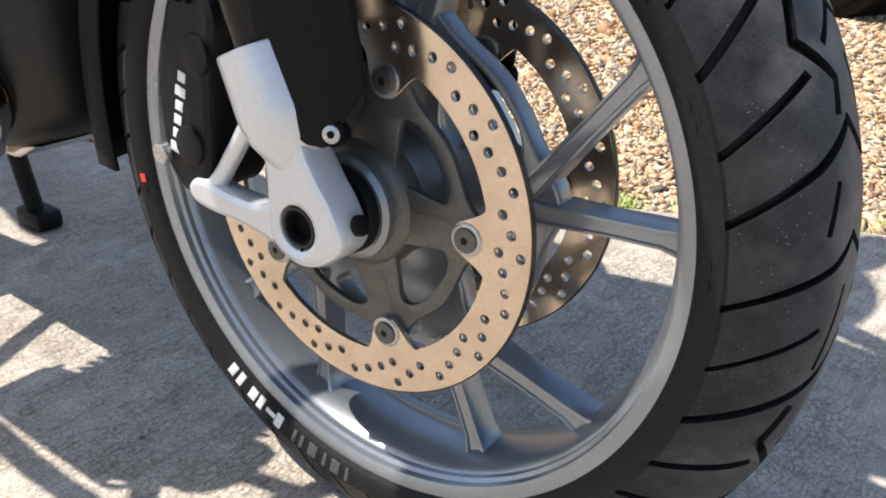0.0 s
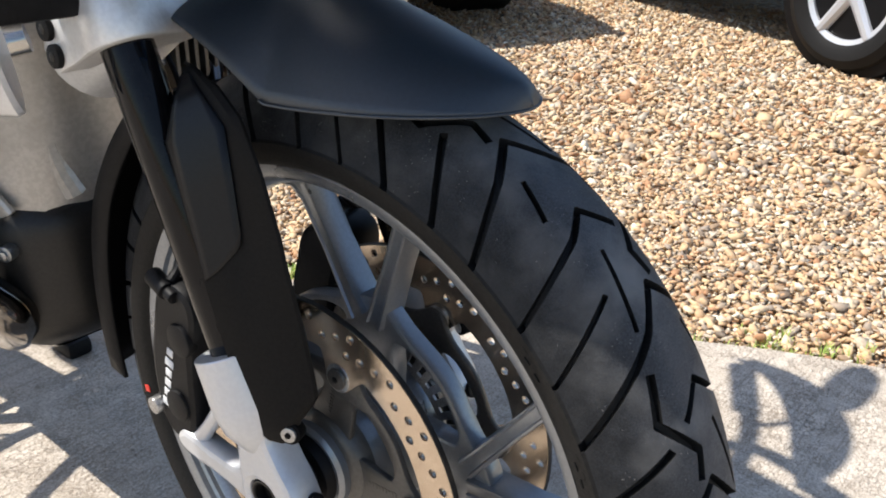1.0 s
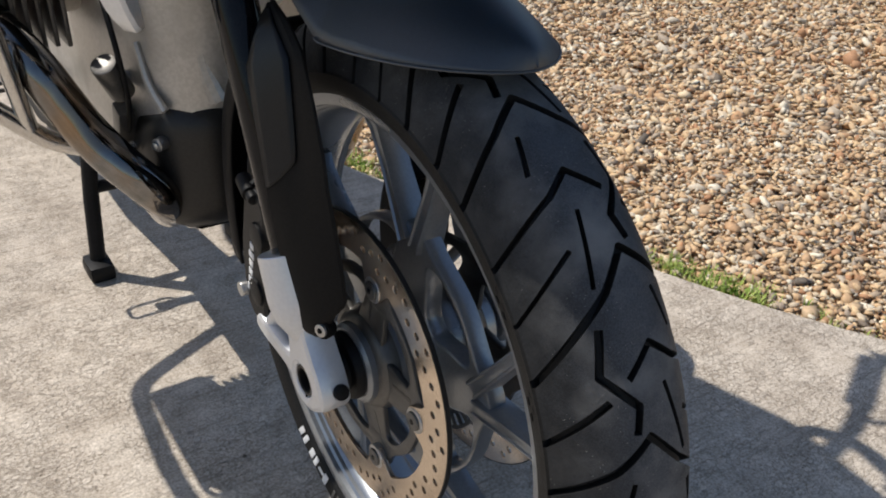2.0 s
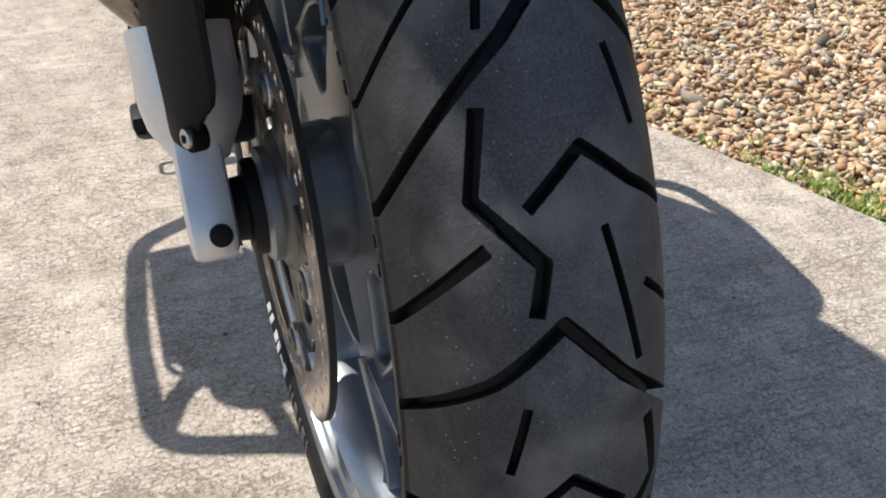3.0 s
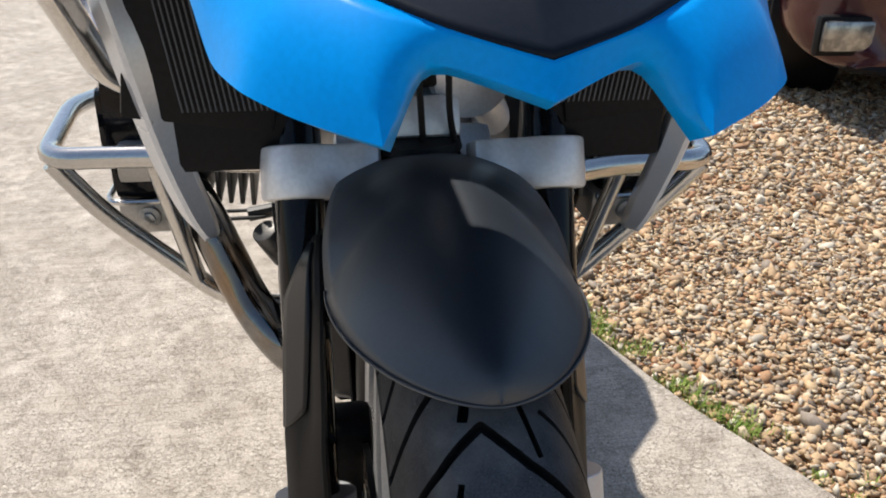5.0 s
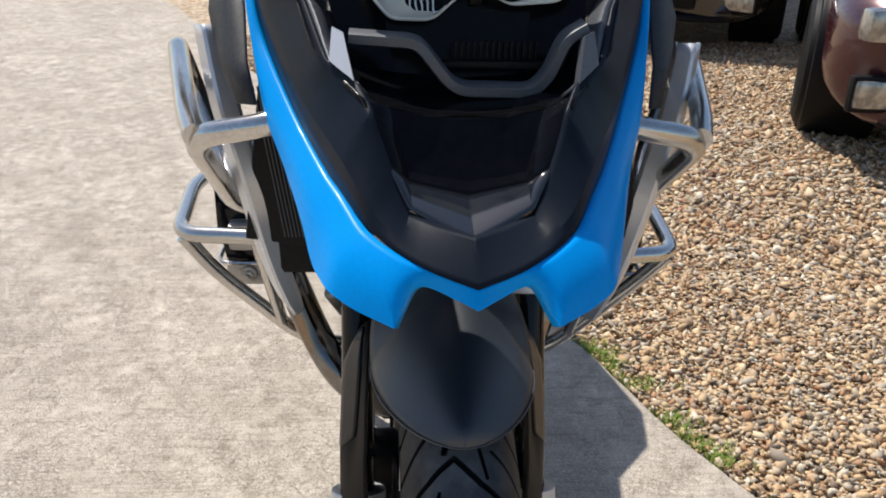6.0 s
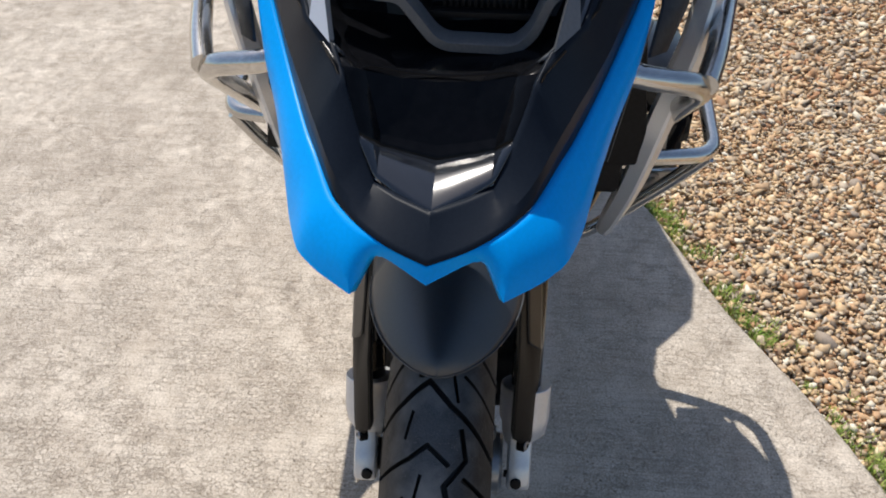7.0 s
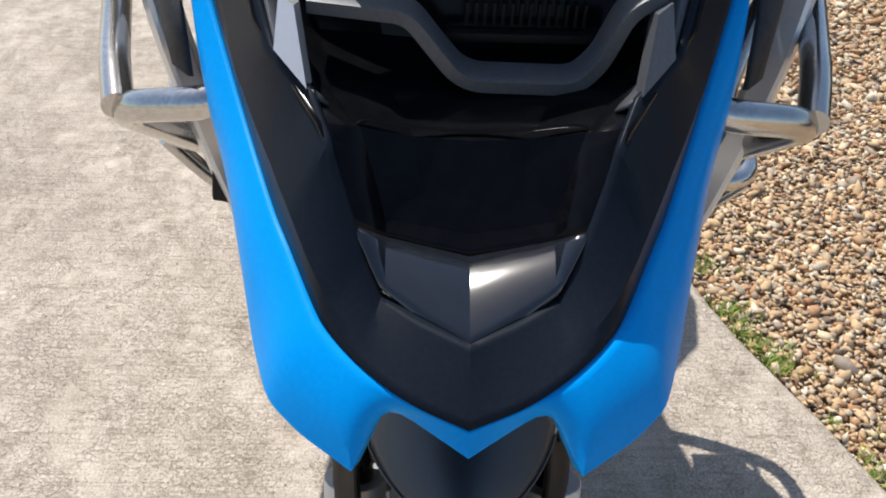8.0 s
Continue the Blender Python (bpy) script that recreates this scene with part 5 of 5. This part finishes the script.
        part("head_bolt", bm, M_BOLT, cylr)
        bm = bmesh.new()
        box(bm, (.035, .06, .045), Matrix.Translation((cx + .125, sg * .285, .575)), .008)
        box(bm, (.02, .02, .02), Matrix.Translation((cx + .14, sg * .255, .565)), .004)
        part("coil_cover", bm, M_ENGINE, cylr)
        bm = bmesh.new()
        path = spline([Vector((x, sg * y, z)) for x, y, z in ((-.55, .255, .545), (-.505, .240, .530), (-.472, .216, .494), (-.455, .198, .456), (-.439, .180, .420), (-.416, .158, .388), (-.402, .135, .360), (-.408, .110, .328), (-.45, .092, .292), (-.54, .080, .258), (-.85, .07, .24))], 64)
        sweep(bm, path, .0255, 28)
        pipe = part("exhaust_header", bm, M_PIPE, bike, "polished heat-tinted exhaust header pipe")
        bm = bmesh.new()
        d = (path[3] - path[1]).normalized()
        cyl(bm, path[1] - d * .008, path[1] + d * .008, .034, segs=28)
        part("pipe_flange", bm, M_ENGINE, pipe)
    # casting between the fork clamps, with the ball joint
    bm = bmesh.new()
    sweep(bm, spline([Vector(p) for p in ((-.36, 0, .60), (-.26, 0, .66), (-.215, 0, .69), (-.20, 0, .72))], 16), [.05 - .001 * k for k in range(16)], 24)
    part("control_arm", bm, M_CAST, bike, "pale cast suspension arm")
    bm = bmesh.new()
    box(bm, (.034, .078, .036), Matrix.Translation((-.176, -.004, .706)) @ Matrix.Rotation(radians(-22), 4, "Y"), .008)
    part("joint_housing", bm, M_CAST, bike)
    bm = bmesh.new()
    lathe(bm, [(.004, -.020), (.036, -.020), (.038, -.012), (.033, -.006), (.036, .0), (.034, .006), (.028, .012), (.004, .014)], 32, Matrix.Translation((-.163, -.002, .674)) @ Matrix.Rotation(radians(-90), 4, "X"))
    part("joint_boot", bm, M_BLACK, bike, "black rubber ball joint boot")
    bm = bmesh.new()
    cyl(bm, (-.205, -.006, .725), (-.245, -.006, .90), .028, segs=32)
    for k in range(5):
        sweep(bm, [Vector((-.214 - .008 * k + .033 * math.cos(a) * .9, -.006 + .033 * math.sin(a), .745 + .030 * k + .002 * a)) for a in [math.pi * h / 8 for h in range(17)]], .005, 8)
    part("damper", bm, M_BLACK, bike, "black front damper with its spring")
    bm = bmesh.new()
    lathe(bm, [(.004, -.010), (.030, -.010), (.038, -.004), (.040, .006), (.038, .012), (.004, .014)], 40, Matrix.Translation((-.215, .050, .735)) @ Matrix.Rotation(radians(-75), 4, "Z"))
    part("steering_boss", bm, M_CAST, bike)
    for sg in (-1, 1):
        bm = bmesh.new()
        sweep(bm, spline([Vector((-.235, sg * .02, .73)), Vector((-.26, sg * .07, .70)), Vector((-.33, sg * .10, .66)), Vector((-.42, sg * .11, .63))], 16), .017, 16)
        part("arm_fork", bm, M_CAST, bike)
    bm = bmesh.new()
    box(bm, (.03, .14, .05), Matrix.Translation((-.205, 0, .665)) @ Matrix.Rotation(radians(-24), 4, "Y"), .01)
    part("fork_bridge", bm, M_CAST, bike)
    for sg in (-1, 1):
        bm = bmesh.new()
        sweep(bm, spline([Vector((-.165, sg * .012 + .012, .80)), Vector((-.150, sg * .012 + .01, .75)), Vector((-.148, sg * .012 + .012, .71)), Vector((-.150, sg * .016 + .02, .66))], 20), .0028, 8)
        part("front_hose", bm, M_BLACK, bike)
    # dark inner body: the cowl behind the nose and the tank, with a slanting gap between them, cut along the sun's way
    # to light the fender
    cowl = ((-.070, 0, .150, .950, 1.085), (-.088, .6, .180, .912, 1.12), (-.100, 1, .190, .900, 1.14))
    tank = ((-.150, 1, .187, .872, 1.18), (-.26, .45, .20, .83, 1.20), (-.50, 0, .235, .80, 1.17), (-.70, 0, .195, .76, 1.10), (-.86, 0, .120, .70, .98), (-1.00, 0, .090, .72, .92))
    for name, stations, text in (("nose_cowl", cowl, "dark inner cowl behind the nose"), ("fuel_tank", tank, "dark fuel tank and inner body")):
        bm = bmesh.new()
        sect = []
        for x, slant, w, z0, z1 in stations:
            for k in range(20):
                a = 2 * math.pi * k / 20
                c, s = math.cos(a), math.sin(a)
                c, s = math.copysign(abs(c) ** 0.6, c), math.copysign(abs(s) ** 0.6, s)
                z = (z0 + z1) / 2 + (z1 - z0) / 2 * s
                sect.append((x - 0.55 * slant * (z - 0.918), w * c, z))
        n = len(stations)
        merge(bm, None, sect, ring_faces(n, 20) + [tuple(range(20)), tuple(range((n - 1) * 20, n * 20))])
        part(name, bm, M_MATTE, bike, text, 60)
    # unseen blocks added in the gap to trim the sun patch on the fender
    for y0, y1, z0, z1 in ((-.172, -.128, .94, 1.09), (.004, .075, .92, 1.11), (.075, .172, .94, 1.09)):
        bm = bmesh.new()
        pts = [(x - 0.55 * (z - 0.918), y, z) for x in (-.097, -.153) for y in (y0, y1) for z in (z0, z1)]
        merge(bm, None, pts, [(0, 1, 3, 2), (4, 6, 7, 5), (0, 4, 5, 1), (2, 3, 7, 6), (0, 2, 6, 4), (1, 5, 7, 3)])
        part("sun_block", bm, M_MATTE, bike)
    bm = bmesh.new()
    sweep(bm, fillet([(-.53, -.46, 1.10), (-.47, -.28, 1.13), (-.42, -.08, 1.10), (-.42, .08, 1.10), (-.47, .28, 1.13), (-.53, .46, 1.10)], .04), .013, 16)
    bar = part("handlebar", bm, M_BLACK, bike, "black handlebar")
    for sg in (-1, 1):
        bm = bmesh.new()
        sweep(bm, [(-.49, sg * .33, 1.121), (-.535, sg * .465, 1.099)], .019, 16)
        part("grip", bm, M_BLACK, bar)
        rows = []
        for x, y, z, h in ((-.34, .24, 1.10, .035), (-.345, .31, 1.10, .065), (-.375, .40, 1.095, .070), (-.44, .475, 1.09, .055), (-.53, .49, 1.095, .025)):
            rows.append([(x - .012, sg * y, z + h), (x, sg * y, z + h * .4), (x + .002, sg * y, z - h * .4), (x - .010, sg * y, z - h)])
        shell("hand_guard", [list(r) for r in zip(*[spline(c, 20) for c in zip(*rows)])], M_BLACK, bar, "black plastic hand guard", .004, 40, flip=sg < 0)
        bm = bmesh.new()
        sweep(bm, spline([Vector((-.475, sg * .30, 1.135)), Vector((-.47, sg * .33, 1.20)), Vector((-.49, sg * .40, 1.285))], 12), .006, 10)
        mirror = part("mirror_stem", bm, M_BLACK, bar)
        bm = bmesh.new()
        lathe(bm, [(.0005, -.012), (.060, -.012), (.068, .0), (.060, .014), (.030, .022), (.0005, .024)], 32, Matrix.Translation((-.49, sg * .44, 1.31)) @ Matrix.Rotation(radians(-90), 4, "Z") @ Matrix.Diagonal((1.25, 1, .75, 1)), closed=False)
        part("mirror_head", bm, M_BLACK, bar, "black oval mirror")
    bm = bmesh.new()
    sect = []
    for x, w, z0, z1 in ((-.84, .10, .82, .93), (-.95, .095, .80, .90), (-1.05, .110, .80, .91), (-1.17, .190, .82, .95), (-1.30, .205, .84, .97), (-1.52, .15, .84, .98), (-1.75, .11, .90, .98)):
        for k in range(16):
            a = 2 * math.pi * k / 16
            c, s = math.cos(a), math.sin(a)
            c, s = math.copysign(abs(c) ** 0.6, c), math.copysign(abs(s) ** 0.6, s)
            sect.append((x, w * c, (z0 + z1) / 2 + (z1 - z0) / 2 * s))
    merge(bm, None, sect, ring_faces(7, 16) + [tuple(range(16)), tuple(range(96, 112))])
    part("seat", bm, M_SEAT, bike, "black vinyl seat", 60)


def build_rear():
    c = Vector((-1.51, 0, .345))
    bm = bmesh.new()
    prof = [(.22, -.07), (.262, -.083), (.292, -.082)] + [(.262 + .083 * math.cos(radians(a)), .083 * math.sin(radians(a))) for a in range(-70, 71, 10)] + [(.292, .082), (.262, .083), (.22, .07)]
    lathe(bm, prof, 96, Matrix.Translation(c))
    tyre = part("rear_tyre", bm, M_RUBBER, bike)
    bm = bmesh.new()
    lathe(bm, [(.18, -.07), (.222, -.078), (.222, .078), (.18, .07)], 96, Matrix.Translation(c))
    cyl(bm, c + Vector((0, -.08, 0)), c + Vector((0, .08, 0)), .06)
    for k in range(5):
        x, z = polar(.2, 72 * k)
        sweep(bm, [c, c + Vector((x, 0, z))], .02, 10)
    part("rear_rim", bm, M_RIM, bike)
    bm = bmesh.new()
    sweep(bm, [(-.92, -.10, .42), (-1.2, -.11, .37), (-1.51, -.10, .345)], .045, 16)
    part("swing_arm", bm, M_ENGINE, bike)
    # centre stand
    for sg in (-1, 1):
        bm = bmesh.new()
        path = [Vector((-.85, sg * .10, .30)), Vector((-.835, sg * .120, .14)), Vector((-.825, sg * .130, .028))]
        sweep(bm, path, .0135, 16)
        leg = part("stand_leg", bm, M_BLACK, bike, "black centre stand leg")
        bm = bmesh.new()
        box(bm, (.064, .044, .032), Matrix.Translation((-.820, sg * .132, .016)), .010)
        part("stand_foot", bm, M_BLACK, leg)
    bm = bmesh.new()
    sweep(bm, [(-.838, -.112, .16), (-.838, .112, .16)], .011, 12)
    part("stand_brace", bm, M_BLACK, bike)
    # footrests
    for sg in (-1, 1):
        bm = bmesh.new()
        sweep(bm, [(-.86, sg * .14, .36), (-.86, sg * .20, .350)], .012, 10)
        sweep(bm, fillet([(-.86, sg * .16, .350), (-.845, sg * .175, .350), (-.845, sg * .245, .350), (-.880, sg * .245, .350), (-.880, sg * .175, .350), (-.86, sg * .16, .350)], .012), .0035, 8)
        part("footrest", bm, M_DARKMETAL, bike)


build_wheel()
for s in (-1, 1):
    build_fork(s)
    build_bars(s)
build_fender()
build_nose()
build_engine()
build_rear()


# ---- parked cars ----
def build_car(label, paint, centre, yaw):
    car = tagged(new("parked_car"), label, "car", group="cars parked in the yard")
    car.matrix_world = pose(centre[0], centre[1], -0.012, 0, 0, yaw)
    secs = []
    n = 32
    shape = [(2.08, .55, .24, .56), (2.04, .70, .20, .64), (1.96, .79, .185, .70), (1.80, .84, .18, .75), (1.45, .86, .18, .82), (1.00, .865, .18, .90), (.90, .865, .18, .93),
             (.30, .87, .18, 1.36), (-.4, .87, .18, 1.45), (-1.2, .865, .18, 1.40), (-1.85, .83, .20, 1.02), (-2.02, .76, .24, .95), (-2.10, .62, .30, .80)]
    for x, w, z0, z1 in shape:
        for k in range(n):
            a = 2 * math.pi * (k + 0.5) / n
            c, q = math.cos(a), math.sin(a)
            ww = w * (1 - 0.20 * max(0, (z1 - .9)) * max(0, q))
            secs.append((x - (0.10 * abs(c) ** 3 if x > 1.7 else 0), ww * math.copysign(abs(c) ** .38, c), (z0 + z1) / 2 + (z1 - z0) / 2 * math.copysign(abs(q) ** .55, q)))
    bm = bmesh.new()
    merge(bm, None, secs, ring_faces(len(shape), n) + [tuple(range(n)), tuple(range((len(shape) - 1) * n, len(shape) * n))])
    body = part("car_body", bm, paint, car, "", 50)
    for sg in (-1, 1):
        for x in (1.25, -1.30):
            bm = bmesh.new()
            cyl(bm, (x, sg * .56, .33), (x, sg * .874, .33), .365, segs=40, round_=.01)
            part("wheel_arch", bm, M_BLACK, body)
            c = Vector((x, sg * .80, .312))
            bm = bmesh.new()
            lathe(bm, [(.20, -.09), (.225, -.105), (.265, -.112), (.298, -.095), (.312, -.06), (.312, .06), (.298, .095), (.265, .112), (.225, .105), (.20, .09)], 56, Matrix.Translation(c))
            wheel = part("car_tyre", bm, M_SIDE, car)
            bm = bmesh.new()
            lathe(bm, [(.185, -.085), (.222, -.1), (.226, -.09), (.205, 0), (.226, .09), (.222, .1), (.185, .085)], 56, Matrix.Translation(c))
            cyl(bm, c + Vector((0, sg * .03, 0)), c + Vector((0, sg * .075, 0)), .055)
            for k in range(5):
                px, pz = polar(.205, 72 * k + 18)
                sweep(bm, [c + Vector((px * .15, sg * .06, pz * .15)), c + Vector((px, sg * .072, pz))], [.034, .026], 10)
            part("car_rim", bm, M_SILVER, wheel, "silver alloy rim")
            bm = bmesh.new()
            cyl(bm, c + Vector((0, sg * .0, 0)), c + Vector((0, sg * .02, 0)), .19)
            part("wheel_back", bm, M_BLACK, wheel)
        # lamps
        bm = bmesh.new()
        box(bm, (.10, .30, .13), Matrix.Translation((1.93, sg * .60, .60)) @ Matrix.Rotation(radians(sg * -24), 4, "Z"), .03)
        lamp = part("car_headlight", bm, M_LAMP, car)
        bm = bmesh.new()
        box(bm, (.06, .27, .115), Matrix.Translation((1.985, sg * .60, .340)) @ Matrix.Rotation(radians(sg * -20), 4, "Z"), .02)
        part("fog_lamp", bm, M_LAMP, car)
        bm = bmesh.new()
        box(bm, (.05, .30, .15), Matrix.Translation((1.975, sg * .60, .338)) @ Matrix.Rotation(radians(sg * -20), 4, "Z"), .02)
        part("fog_lamp_recess", bm, M_BLACK, car)
    bm = bmesh.new()
    box(bm, (.06, .72, .12), Matrix.Translation((2.07, 0, .34)), .03)
    part("lower_grille", bm, M_BLACK, car)
    bm = bmesh.new()
    box(bm, (.05, .62, .07), Matrix.Translation((2.065, 0, .60)), .02)
    part("upper_grille", bm, M_BLACK, car)
    bm = bmesh.new()
    sweep(bm, fillet([(1.98, -.60, .225), (2.08, -.40, .225), (2.11, 0, .225), (2.08, .40, .225), (1.98, .60, .225)], .1), .022, 10)
    part("bumper_lip", bm, M_BLACK, car)


build_car("maroon hatchback car with clear fog lamps parked on gravel", M_MAROON, (-3.95, 3.30), -25)
build_car("black car with silver alloy wheels parked on gravel", M_CARBLACK, (-1.25, 4.60), -25)
build_car("black car parked further back on gravel", M_CARBLACK, (-6.82, 2.52), -25)
